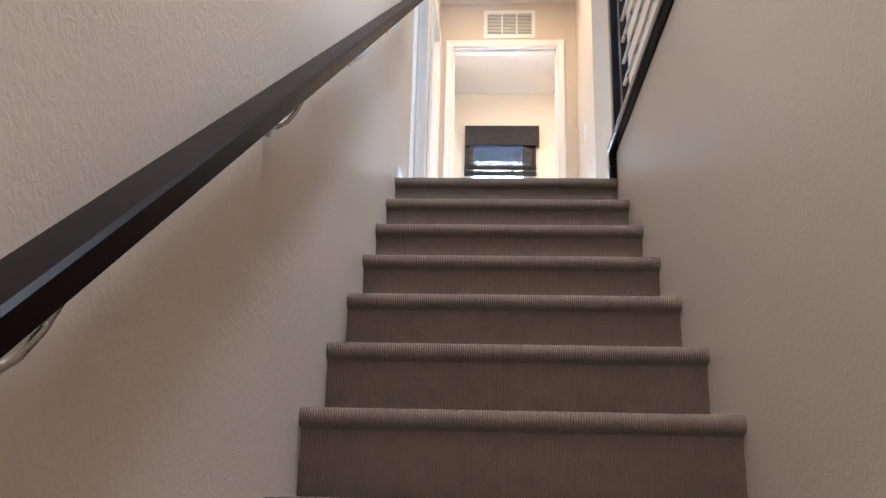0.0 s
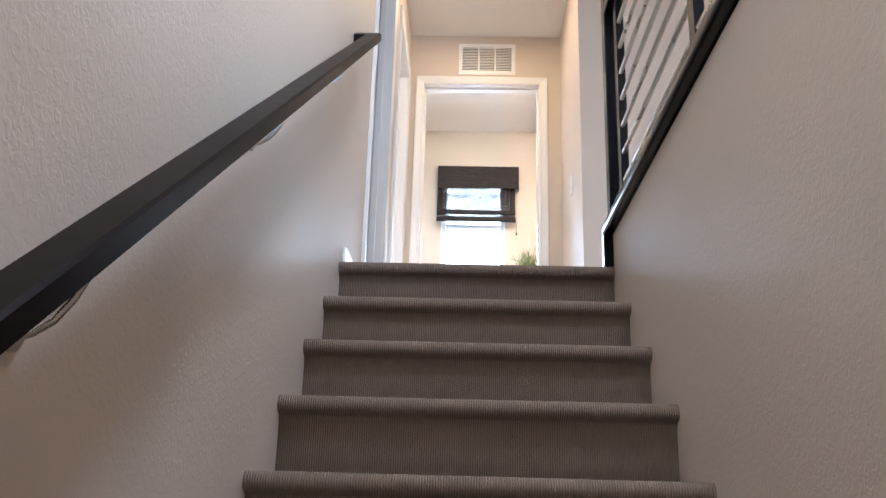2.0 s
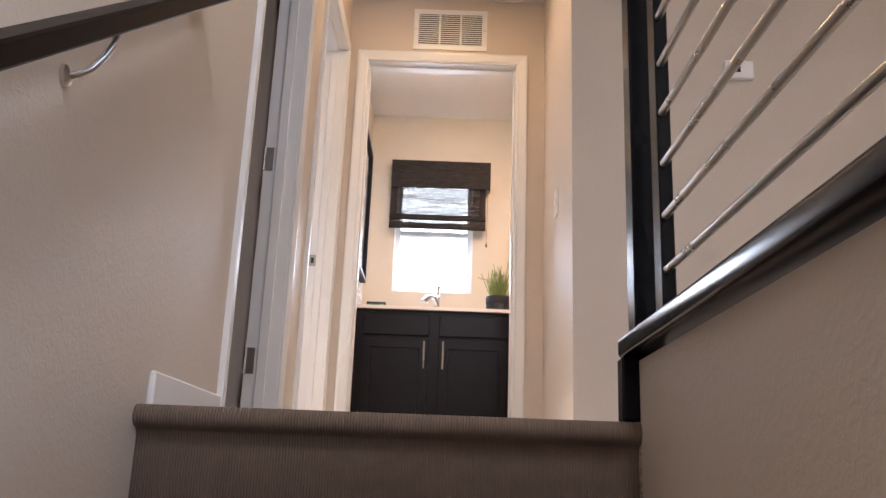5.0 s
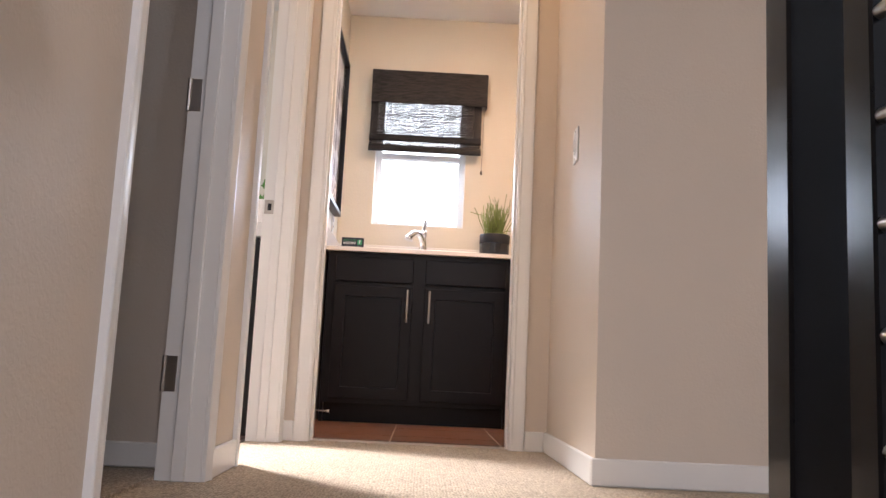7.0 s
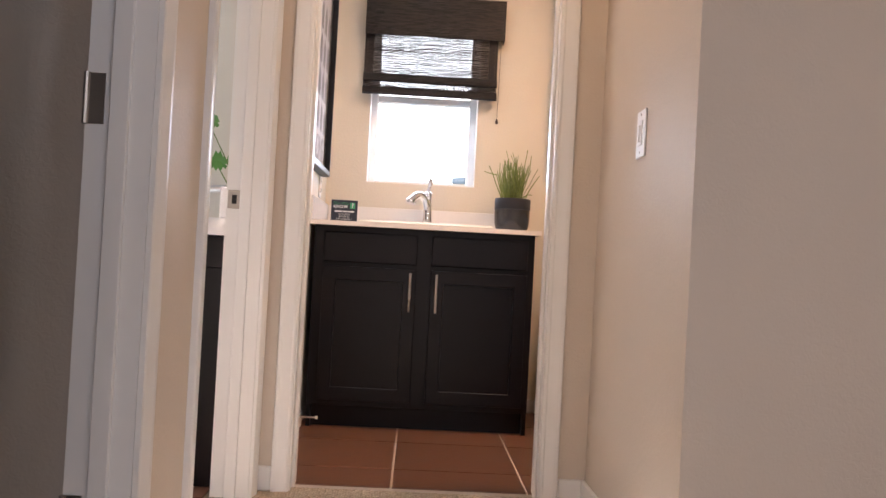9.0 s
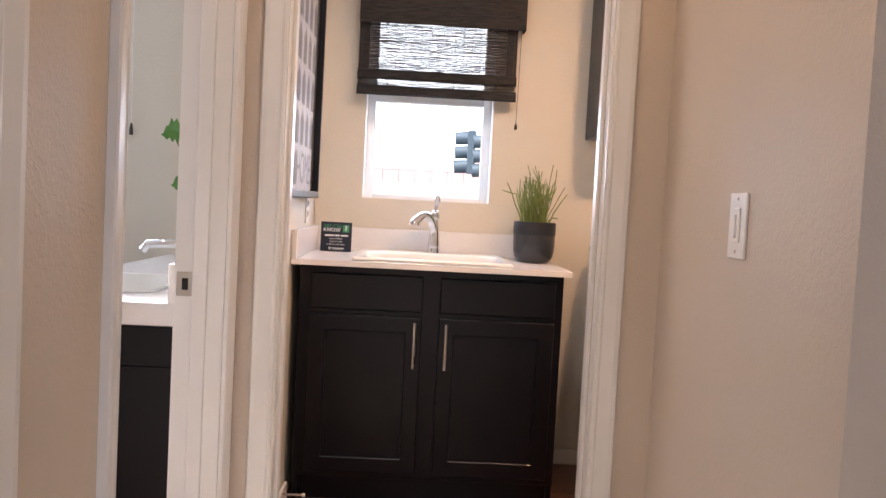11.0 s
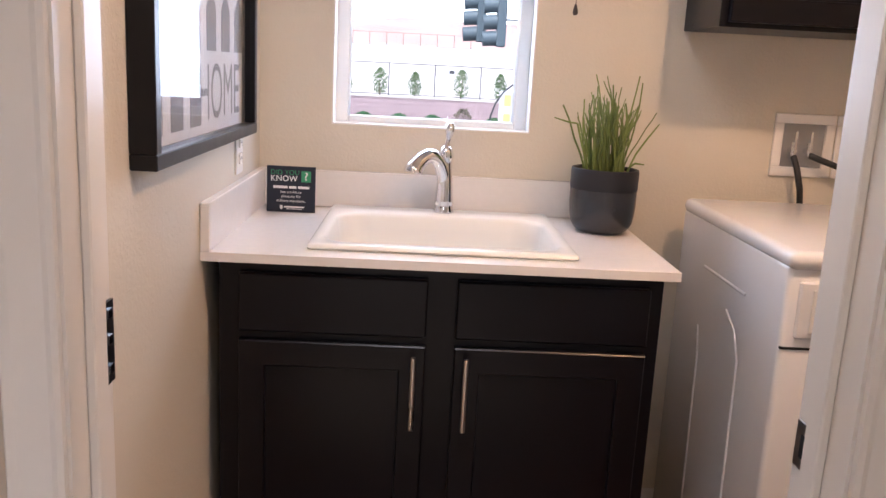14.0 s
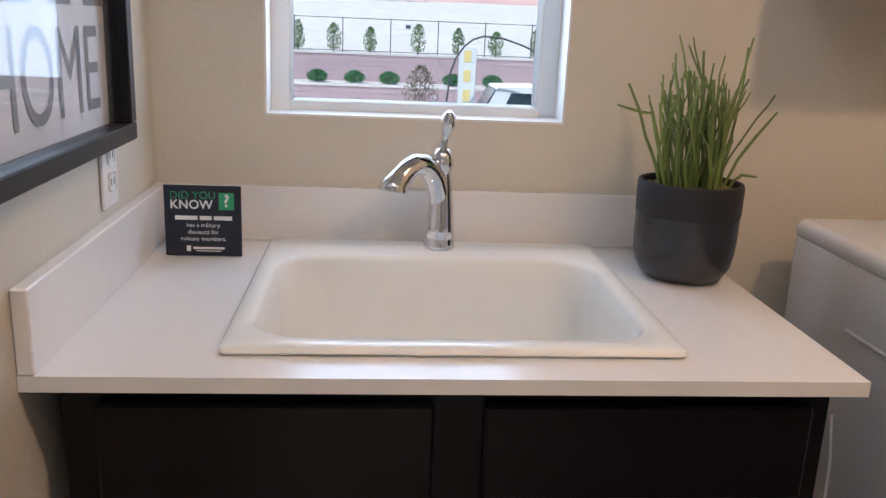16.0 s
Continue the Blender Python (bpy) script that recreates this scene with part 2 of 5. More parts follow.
M["lens"].node_tree.nodes["Principled BSDF"].inputs["Emission Color"].default_value = (1.0, 0.85, 0.65, 1)
M["lens"].node_tree.nodes["Principled BSDF"].inputs["Emission Strength"].default_value = 2.5
M["block"] = material("pink_grey_block", (0.42, 0.31, 0.33), 0.9, var=0.15, scale=3, bump=0.5, bump_scale=60, dist=0.01, vary=0.12)
M["cap"] = material("pale_block_cap", (0.6, 0.55, 0.52), 0.9, bump=0.4, bump_scale=60, dist=0.01)
M["desert"] = material("pale_gravel_ground", (0.62, 0.56, 0.52), 0.95, var=0.25, scale=0.8, bump=0.6, bump_scale=20, dist=0.02)
M["red_earth"] = material("red_graded_earth", (0.60, 0.38, 0.33), 0.95, var=0.35, scale=0.15, bump=0.5, bump_scale=3, dist=0.1)
M["asphalt"] = material("asphalt", (0.07, 0.07, 0.07), 0.9, bump=0.4, bump_scale=60, dist=0.01)
M["iron"] = material("black_iron_fence", (0.06, 0.06, 0.07), 0.5)
# dark signal paint with the blue-grey of distant haze mixed in
M["signal"] = material("hazed_signal_paint", (0.10, 0.135, 0.165), 0.5)
M["bush"] = material("shrub_leaves", (0.045, 0.15, 0.055), 0.7, var=0.4, scale=5)
M["tree"] = material("tree_leaves", (0.10, 0.17, 0.06), 0.7, var=0.4, scale=5)
M["dry_leaf"] = material("dry_brownish_leaves", (0.15, 0.13, 0.09), 0.8, var=0.35, scale=5)
M["bark"] = material("bark", (0.14, 0.10, 0.07), 0.9)
M["truck_white"] = material("white_truck_paint", (0.75, 0.75, 0.75), 0.3, coat=0.3)
M["truck_glass"] = material("truck_glass", (0.03, 0.05, 0.07), 0.1)
M["stucco"] = material("tan_stucco", (0.45, 0.36, 0.28), 0.9, bump=0.4, bump_scale=30, dist=0.005)
M["yellow"] = material("faded_yellow_lettering", (0.78, 0.62, 0.25), 0.6)


def glass_material(name, tint=(0.95, 0.98, 0.97), edge=0.42):
    m = bpy.data.materials.new(name)
    m.use_nodes = True
    n, l = m.node_tree.nodes, m.node_tree.links
    n.remove(n["Principled BSDF"])
    tr, gl, fr, mx = n.new("ShaderNodeBsdfTransparent"), n.new("ShaderNodeBsdfGlossy"), n.new("ShaderNodeLayerWeight"), n.new("ShaderNodeMixShader")
    tr.inputs["Color"].default_value, gl.inputs["Roughness"].default_value, fr.inputs["Blend"].default_value = (*tint, 1), 0.02, 0.5
    pw, sc = n.new("ShaderNodeMath"), n.new("ShaderNodeMapRange")
    pw.operation, pw.inputs[1].default_value = "POWER", 4.0
    sc.inputs["To Min"].default_value, sc.inputs["To Max"].default_value = 0.03, edge
    l.new(fr.outputs["Facing"], pw.inputs[0])
    l.new(pw.outputs[0], sc.inputs["Value"])
    l.new(sc.outputs["Result"], mx.inputs[0])
    l.new(tr.outputs[0], mx.inputs[1])
    l.new(gl.outputs[0], mx.inputs[2])
    l.new(mx.outputs[0], n["Material Output"].inputs["Surface"])
    return m


M["glass"] = glass_material("window_glass")
M["picture_glass"] = glass_material("picture_glass", (0.93, 0.93, 0.94), 0.26)


# ---- builders ----
def slab_with_hole(x0, x1, y0, y1, hx0, hx1, hy0, hy1, z0, z1):
    """A slab with a rectangular hole through it."""
    bm = bmesh.new()
    rings = [[bm.verts.new((x, y, z)) for x, y in pts] for pts, z in (
        (((x0, y0), (x1, y0), (x1, y1), (x0, y1)), z1), (((x0, y0), (x1, y0), (x1, y1), (x0, y1)), z0),
        (((hx0, hy0), (hx1, hy0), (hx1, hy1), (hx0, hy1)), z0), (((hx0, hy0), (hx1, hy0), (hx1, hy1), (hx0, hy1)), z1))]
    for a, b in zip(rings, rings[1:] + rings[:1]):
        for k in range(4):
            bm.faces.new((a[k], a[(k + 1) % 4], b[(k + 1) % 4], b[k]))
    return bm


def box(bm, x0, x1, y0, y1, z0, z1, bevel=0.0, segments=1):
    """Adds a box between two corners, its edges rounded by bevel."""
    vs = [bm.verts.new((x, y, z)) for x in (x0, x1) for y in (y0, y1) for z in (z0, z1)]
    fs = [bm.faces.new([vs[i] for i in q]) for q in ((0, 1, 3, 2), (4, 6, 7, 5), (0, 4, 5, 1), (2, 3, 7, 6), (0, 2, 6, 4), (1, 5, 7, 3))]
    if bevel:
        es = list({e for f in fs for e in f.edges})
        bmesh.ops.bevel(bm, geom=es, offset=bevel, segments=segments, affect="EDGES", profile=0.5)
    return bm


def tube(bm, pts, radii, sides=12, caps=True):
    """Adds a round tube through points, with a radius at each."""
    rings = []
    pts = [Vector(p) for p in pts]
    side = None
    for i, p in enumerate(pts):
        d = (pts[min(i + 1, len(pts) - 1)] - pts[max(i - 1, 0)]).normalized()
        if side is None:
            side = d.cross(Vector((0, 0, 1)))
            if side.length < 0.05:
                side = d.cross(Vector((1, 0, 0)))
        side = (side - d * side.dot(d)).normalized()
        up = d.cross(side)
        r = radii[i] if isinstance(radii, (list, tuple)) else radii
        rings.append([bm.verts.new(p + (side * math.cos(a) + up * math.sin(a)) * r) for a in [2 * math.pi * k / sides for k in range(sides)]])
    for a, b in zip(rings, rings[1:]):
        for k in range(sides):
            bm.faces.new((a[k], a[(k + 1) % sides], b[(k + 1) % sides], b[k]))
    if caps:
        bm.faces.new(rings[0][::-1])
        bm.faces.new(rings[-1])
    return bm


def lathe(bm, profile, cx=0.0, cy=0.0, cz=0.0, sides=48):
    """Turns a profile of (radius, height) round an upright axis."""
    rings = [[bm.verts.new((cx + r * math.cos(2 * math.pi * k / sides), cy + r * math.sin(2 * math.pi * k / sides), cz + z)) for k in range(sides)] for r, z in profile]
    for a, b in zip(rings, rings[1:]):
        for k in range(sides):
            bm.faces.new((a[k], a[(k + 1) % sides], b[(k + 1) % sides], b[k]))
    bm.faces.new(rings[0][::-1])
    bm.faces.new(rings[-1])
    return bm


def prism(bm, outline, axis, a, b):
    """Pushes an outline of 2D points along an axis from a to b. For x the points are (y, z), for y (x, z), for z (x, y)."""
    put = {"x": lambda p, v: (v, p[0], p[1]), "y": lambda p, v: (p[0], v, p[1]), "z": lambda p, v: (p[0], p[1], v)}[axis]
    lo, hi = [bm.verts.new(put(p, a)) for p in outline], [bm.verts.new(put(p, b)) for p in outline]
    n = len(outline)
    for k in range(n):
        bm.faces.new((lo[k], lo[(k + 1) % n], hi[(k + 1) % n], hi[k]))
    bm.faces.new(lo[::-1])
    bm.faces.new(hi)
    return bm


def part(name, bm, mat, parent=None, label="", smooth=False, **tags):
    """Links a bmesh as one mesh object, under a thing where a parent is given."""
    bmesh.ops.recalc_face_normals(bm, faces=bm.faces)
    me = bpy.data.meshes.new(name)
    bm.to_mesh(me)
    bm.free()
    me.materials.append(mat)
    if smooth:
        me.shade_smooth()
        me.set_sharp_from_angle(angle=radians(40))
    ob = new(name, me)
    if parent:
        ob.parent = parent
        ob.matrix_parent_inverse = Matrix.Translation(parent.matrix_basis.translation).inverted()
    return tagged(ob, label, **tags)


def thing(name, place, label, category, group=""):
    """An Empty at a thing's base."""
    ob = new(name)
    ob.matrix_basis = Matrix.Translation(place)
    ob.empty_display_size = 0.1
    return tagged(ob, label, category, group)


def boxes(name, rows, mat, parent=None, label="", bevel=0.0, **tags):
    """One mesh of one or more boxes."""
    bm = bmesh.new()
    for r in rows:
        box(bm, *r, bevel=bevel)
    return part(name, bm, mat, parent, label, **tags)


def structure(name, rows, mat, label=""):
    return boxes(name, rows, mat, None, label, kind="structure")


# ---- the shell of the house ----
RISE, RUN, STEPS = 0.187, 0.257, 17
XL, XS, XR = 0.02, 0.966, 1.096      # stair wall, stair's other side, hall's other side
CORNER, FAR, BACK = 1.651, 2.608, 4.21          # hall corner, laundry doorway wall, window wall
BOTTOM = -RISE * STEPS
WT = 0.12

# walls of the stairwell and the hall; door openings are left free
FZ = -0.012                                    # top of the hall carpet
D1 = (0.647, 1.373, 2.085)                       # side room doorway: from y, to y, height
D2 = (1.777, 2.504, 2.085)                       # bathroom doorway
D3 = (0.133, 0.942, 2.085)                     # laundry doorway: from x, to x, height
J = 0.018  # thickness of a jamb
structure("wall_west", [
    (XL - WT, XL, D1[0] - J, D1[1] + J, D1[2] + J, TOP), (XL - WT, XL, D1[1] + J, D2[0] - J, -0.3, TOP),
    (XL - WT, XL, D2[0] - J, D2[1] + J, D2[2] + J, TOP), (XL - WT, XL, D2[1] + J, FAR, -0.3, TOP)], M["wall"])
structure("wall_west", [(XL - WT, XL, -6.2, D1[0] - J, BOTTOM - 0.3, TOP)], M["wall"])
structure("wall_laundry_doorway", [
    (XL - WT, D3[0] - J, FAR, FAR + WT, -0.3, TOP), (D3[1] + J, 2.3, FAR, FAR + WT, -0.3, TOP), (D3[0] - J, D3[1] + J, FAR, FAR + WT, D3[2] + J, TOP)], M["wall"])
structure("wall_hall_east", [(XR, XR + WT, CORNER + WT, FAR, -0.3, TOP)], M["wall"])
structure("wall_loft_north", [(XR, 4.2, CORNER, CORNER + WT, -0.3, TOP)], M["wall"])
structure("wall_stair_east", [(XS, XS + WT, -6.2, 0.02, BOTTOM - 0.3, 0.115)], M["wall"])
structure("wall_loft_east", [(4.2, 4.32, -6.2, CORNER + WT, -0.3, TOP)], M["wall"])
structure("wall_south", [(XL - WT, 4.32, -6.32, -6.2, BOTTOM - 0.3, TOP)], M["wall"])
structure("ceiling", [(-2.6, 4.32, -6.32, BACK + 0.3, TOP, TOP + 0.1)], M["ceiling"])
structure("floor_lower", [(XL - WT, XS + WT, -6.2, -RUN * (STEPS - 1), BOTTOM - 0.2, BOTTOM)], M["carpet"])
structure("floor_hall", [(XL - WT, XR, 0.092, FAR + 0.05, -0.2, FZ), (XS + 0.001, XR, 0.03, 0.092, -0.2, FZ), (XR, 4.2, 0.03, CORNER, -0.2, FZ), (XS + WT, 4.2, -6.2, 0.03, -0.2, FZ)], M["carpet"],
          "ribbed loop carpet on the upper hall, in its lit tone")
# side room behind the first doorway
structure("wall_side_room", [(-2.6, XL - WT, 1.52, 1.64, -0.3, TOP), (-2.6, -2.48, -1.2, 1.52, -0.3, TOP), (-2.6, XL - WT, -1.32, -1.2, -0.3, TOP)], M["wall"])
structure("floor_side_room", [(-2.48, XL - WT - 0.001, -1.2, 1.52, -0.2, -0.002)], M["carpet"])
# laundry
LW = 0.02
WX0, WX1, WZ0, WZ1 = 0.222, 0.785, 1.15, 2.05   # laundry window
BX0, BX1 = -1.62, -0.82                          # bathroom window
structure("wall_laundry_west", [(LW - 0.13, LW, FAR + WT, BACK, -0.3, TOP)], M["laundry_wall"])
structure("wall_window", [
    (LW - 0.13, WX0, BACK, BACK + 0.15, -0.3, TOP), (WX1, 2.3, BACK, BACK + 0.15, -0.3, TOP),
    (WX0, WX1, BACK, BACK + 0.15, -0.3, WZ0), (WX0, WX1, BACK, BACK + 0.15, WZ1, TOP)], M["laundry_wall"])
structure("wall_laundry_east", [(2.18, 2.3, FAR + WT, BACK, -0.3, TOP)], M["laundry_wall"])
structure("wall_laundry_south", [(LW, D3[0] - 0.02, FAR + WT, FAR + WT + 0.01, 0, TOP), (D3[1] + 0.02, 2.18, FAR + WT, FAR + WT + 0.01, 0, TOP), (D3[0] - 0.02, D3[1] + 0.02, FAR + WT, FAR + WT + 0.01, D3[2] + 0.02, TOP)], M["laundry_wall"])
# bathroom
structure("wall_bath", [
    (-2.6, -2.48, 1.64, BACK, -0.3, TOP), (BX1, LW - 0.13, BACK, BACK + 0.15, -0.3, TOP), (-2.6, BX0, BACK, BACK + 0.15, -0.3, TOP),
    (BX0, BX1, BACK, BACK + 0.15, -0.3, WZ0), (BX0, BX1, BACK, BACK + 0.15, WZ1, TOP)], M["laundry_wall"])
structure("floor_bath", [(-2.48, LW - 0.13, 1.64, BACK, -0.2, -0.006)], M["grout"])
structure("floor_laundry", [(LW, 2.18, FAR + 0.05, BACK, -0.2, -0.003)], M["grout"], "brown square floor tiles with pale grout")


def step(k):
    """One carpeted step: a rounded nosing over a slightly set back riser."""
    y, z = -RUN * k + 0.009, -RISE * k
    r = 0.021
    pts = [(y + (RUN if k else 0.06) + 0.025, z)]
    pts += [(y + 0.02 + r * math.cos(a), z - r + r * math.sin(a)) for a in [math.pi / 2 + math.pi * j / 8 for j in range(9)]]
    pts += [(y + 0.028, z - 2 * r - 0.004), (y + 0.033, z - 0.06), (y + 0.034, z - RISE), (y + 0.05, z - RISE - 0.03), (y + (RUN if k else 0.06) + 0.025, z - 0.1)]
    bm = prism(bmesh.new(), pts, "x", XL, XS)
    return part("step", bm, M["stair_carpet_shaded" if k else "top_carpet_shaded"], stairs, smooth=True)


stairs = thing("staircase", (0.47, -RUN * STEPS / 2, BOTTOM), "straight closed staircase covered in ribbed carpet in its shaded tone", "stairs")
stairs["kind"] = "structure"
for k in range(STEPS):
    step(k)


# ---- trim ----
def casing_profile(w=0.057, t=0.017):
    """Across a casing: distance from the opening, and thickness."""
    return [(0, 0), (0, t * 0.55), (0.006, t * 0.7), (0.012, t * 0.62), (w * 0.55, t * 0.85), (w - 0.014, t), (w - 0.003, t), (w, t * 0.8), (w, 0)]


def casing(name, along, lo, hi, top, face, out):
    """A casing round an opening from lo to hi along 'x' or 'y', on the wall face, standing out towards out (+1 or -1)."""
    bm = bmesh.new()
    prof = casing_profile()
    rings = []
    for corner in ((lo, FZ - 0.004, -1, 0), (lo, top, -1, 1), (hi, top, 1, 1), (hi, FZ - 0.004, 1, 0)):
        c, z, sx, sz = corner
        ring = []
        for w, t in prof:
            u, h, o = c + sx * (w + 0.004), z + sz * (w + 0.004), face + out * t
            ring.append(bm.verts.new((u, o, h) if along == "x" else (o, u, h)))
        rings.append(ring)
    n = len(prof)
    for a, b in zip(rings, rings[1:]):
        for k in range(n):
            bm.faces.new((a[k], a[(k + 1) % n], b[(k + 1) % n], b[k]))
    bm.faces.new(rings[0])
    bm.faces.new(rings[-1])
    return bm


def door_frame(name, along, lo, hi, top, near, far, face, out, stop, label):
    """Jambs with a door stop, and the casing on the hall side."""
    th = thing(name, ((lo + hi) / 2, near, 0) if along == "x" else (near, (lo + hi) / 2, 0), label, "doorway")
    th["kind"] = "structure"
    part("casing", casing(name, along, lo, hi, top, face, out), M["trim"], th)
    j = J - 0.0005
    near, far = near + 0.0006, far - 0.0006
    sets = [(lo - j, lo + 0.0, near, far, FZ, top + j), (hi, hi + j, near, far, FZ, top + j), (lo, hi, near, far, top, top + j)]
    s0, s1 = stop
    stops = [(lo, lo + 0.011, s0, s1, FZ, top), (hi - 0.011, hi, s0, s1, FZ, top), (lo + 0.011, hi - 0.011, s0, s1, top - 0.011, top)]
    if along == "y":
        sets = [(c, d, a, b, e, f) for a, b, c, d, e, f in sets]
        stops = [(c, d, a, b, e, f) for a, b, c, d, e, f in stops]
    boxes("jamb", sets, M["trim"], th)
    boxes("door_stop", stops, M["trim"], th, bevel=0.002)
    return th


d1 = door_frame("door_1", "y", D1[0], D1[1], D1[2], XL - WT, XL, XL, 1, (XL - 0.075, XL - 0.04), "white painted frame of an open doorway to a dim side room")
d2 = door_frame("door_2", "y", D2[0], D2[1], D2[2], XL - WT, XL, XL, 1, (XL - 0.075, XL - 0.04), "white painted frame of the open bathroom doorway")
d3 = door_frame("door_3", "x", D3[0], D3[1], D3[2], FAR, FAR + WT, FAR, -1, (FAR + 0.045, FAR + 0.08), "white painted frame of the open laundry doorway")


def baseboard(name, rows):
    bm = bmesh.new()
    for r in rows:
        box(bm, *r, bevel=0.004)
    return part(name, bm, M["trim"], kind="structure")


BH, BT = 0.068, 0.014
baseboard("baseboard", [(XL, XL + BT, 0.068, D1[0] - 0.062, FZ, BH), (XL, XL + BT, D1[1] + 0.062, D2[0] - 0.062, FZ, BH)])
baseboard("baseboard", [(XR - BT, XR, CORNER, FAR, FZ, BH), (XR - BT, 4.2, CORNER - BT, CORNER, FZ, BH), (D3[1] + 0.062, XR - BT, FAR - BT, FAR, FZ, BH), (XL, D3[0] - 0.062, FAR - BT, FAR, FZ, BH)])
baseboard("baseboard", [(-2.48, XL - WT, 1.52 - BT, 1.52, 0, BH)])
baseboard("baseboard", [(LW, LW + BT, FAR + WT + 0.02, 3.62, 0, BH), (1.07, 2.18, BACK - BT, BACK, 0, BH)])


# ---- windows ----
def window(name, x0, x1, label):
    th = thing(name, ((x0 + x1) / 2, BACK + 0.1, WZ0), label, "window")
    th["kind"] = "structure"
    y0, y1 = BACK + 0.075, BACK + 0.145
    w = 0.040
    boxes("window_frame", [(x0, x0 + w, y0, y1, WZ0, WZ1), (x1 - w, x1, y0, y1, WZ0, WZ1), (x0 + w, x1 - w, y0, y1, WZ0, WZ0 + 0.022), (x0 + w, x1 - w, y0, y1, WZ1 - w, WZ1),
                           (x0 + w, x1 - w, y0 + 0.01, y1 - 0.01, 1.585, 1.62)], M["vinyl"], th, bevel=0.003)
    boxes("reveal", [(x0, x0 + 0.004, BACK + 0.001, y0, WZ0, WZ1), (x1 - 0.004, x1, BACK + 0.001, y0, WZ0, WZ1), (x0 + 0.004, x1 - 0.004, BACK + 0.001, y0, WZ0, WZ0 + 0.004)], M["trim"], th)
    for a, b in ((WZ0 + 0.022, 1.585), (1.62, WZ1 - w)):
        p = boxes("pane", [(x0 + w, x1 - w, BACK + 0.108, BACK + 0.112, a, b)], M["glass"], th)
        p.visible_shadow = False
    return th


window("window_1", WX0, WX1, "small white vinyl window over the laundry counter")
window("window_2", BX0, BX1, "white vinyl bathroom window with a raised blind")


# ---- stair rail and guard ----
def handrail():
    th = thing("handrail", (0.09, -2.0, -0.6), "dark stained wooden handrail on steel wall brackets", "handrail")
    s, y0, y1, c = RISE / RUN, -4.3, 0.058, 0.882
    xi, xo, h, r = 0.060, 0.117, 0.040, 0.005
    prof = [(xi, -r), (xi + r, 0), (xo - r, 0), (xo, -r), (xo, r - h), (xo - r, -h), (xi + r, -h), (xi, r - h)]
    bm = bmesh.new()
    rings = [[bm.verts.new((x, y, c + s * y + z)) for x, z in prof] for y in (y0, y1)]
    for k in range(8):
        bm.faces.new((rings[0][k], rings[0][(k + 1) % 8], rings[1][(k + 1) % 8], rings[1][k]))
    bm.faces.new(rings[0][::-1])
    bm.faces.new(rings[1])
    part("rail", bm, M["rail"], th)
    ya = y1 - 0.057
    part("rail_return", prism(bmesh.new(), [(ya, c + s * ya), (y1, c + s * y1), (y1, c + s * y1 - h), (ya, c + s * ya - h)], "x", XL + 0.0005, xi - 0.0005), M["rail"], th)
    for y in (-3.479, -2.723, -1.967, -1.211, -0.455):
        z = 0.765 + s * y
        bm = bmesh.new()
        tube(bm, [(XL + 0.0005, y, z), (XL + 0.006, y, z), (XL + 0.010, y, z)], [0.0165, 0.0165, 0.011], 20)
        tube(bm, [(XL + 0.006, y, z), (XL + 0.018, y + 0.004, z + 0.004), (XL + 0.034, y + 0.011, z + 0.018), (XL + 0.048, y + 0.017, z + 0.042), (XL + 0.058, y + 0.021, z + 0.068), (XL + 0.060, y + 0.023, z + 0.094)], 0.0055, 10)
        part("bracket", bm, M["steel"], th, smooth=True)
    return th


handrail()


def guard():
    th = thing("stair_guard", (0.984, -2.0, 0.115), "black metal stair guard with round steel bars", "railing")
    part("curb_cap", box(bmesh.new(), 0.934, 1.019, -6.0, 0.07, 0.123, 0.165, 0.011, 3), M["black"], th, smooth=True)
    boxes("curb_leg", [(0.934, 1.019, 0.024, 0.07, 0.001, 0.123)], M["black"], th, bevel=0.004)
    boxes("newel", [(0.957, 1.030, 0.006, 0.068, 0.165, 1.08)], M["black"], th, bevel=0.004)
    for y in (-0.13, -1.06, -1.99, -2.92, -3.85):
        boxes("post", [(0.975, 1.001, y, y + 0.052, 0.165, 0.98)], M["black"], th, bevel=0.003)
    boxes("top_rail", [(0.956, 1.014, -4.4, 0.006, 0.98, 1.03)], M["black"], th, bevel=0.004)
    for k in range(7):
        z = 0.258 + 0.101 * k
        part("bar", tube(bmesh.new(), [(0.985, -4.3, z), (0.985, -0.12, z)], 0.0075, 12), M["steel"], th, smooth=True)
    return th


guard()


# ---- laundry cabinet ----
CX0, CX1, CY, CT = 0.05, 1.03, 3.575, 0.915


def shaker(a, b, y, z0, z1, r):
    """A cabinet door facing -y: a flat frame round a recessed panel."""
    bm = bmesh.new()
    rings = []
    for d, yy in ((0, y + 0.0195), (0, y + 0.003), (0.003, y), (r - 0.002, y), (r, y + 0.002), (r + 0.001, y + 0.009)):
        rings.append([bm.verts.new(p) for p in ((a + d, yy, z0 + d), (b - d, yy, z0 + d), (b - d, yy, z1 - d), (a + d, yy, z1 - d))])
    for p, q in zip(rings, rings[1:]):
        for k in range(4):
            bm.faces.new((p[k], p[(k + 1) % 4], q[(k + 1) % 4], q[k]))
    bm.faces.new(rings[0][::-1])
    bm.faces.new(rings[-1])
    return bm


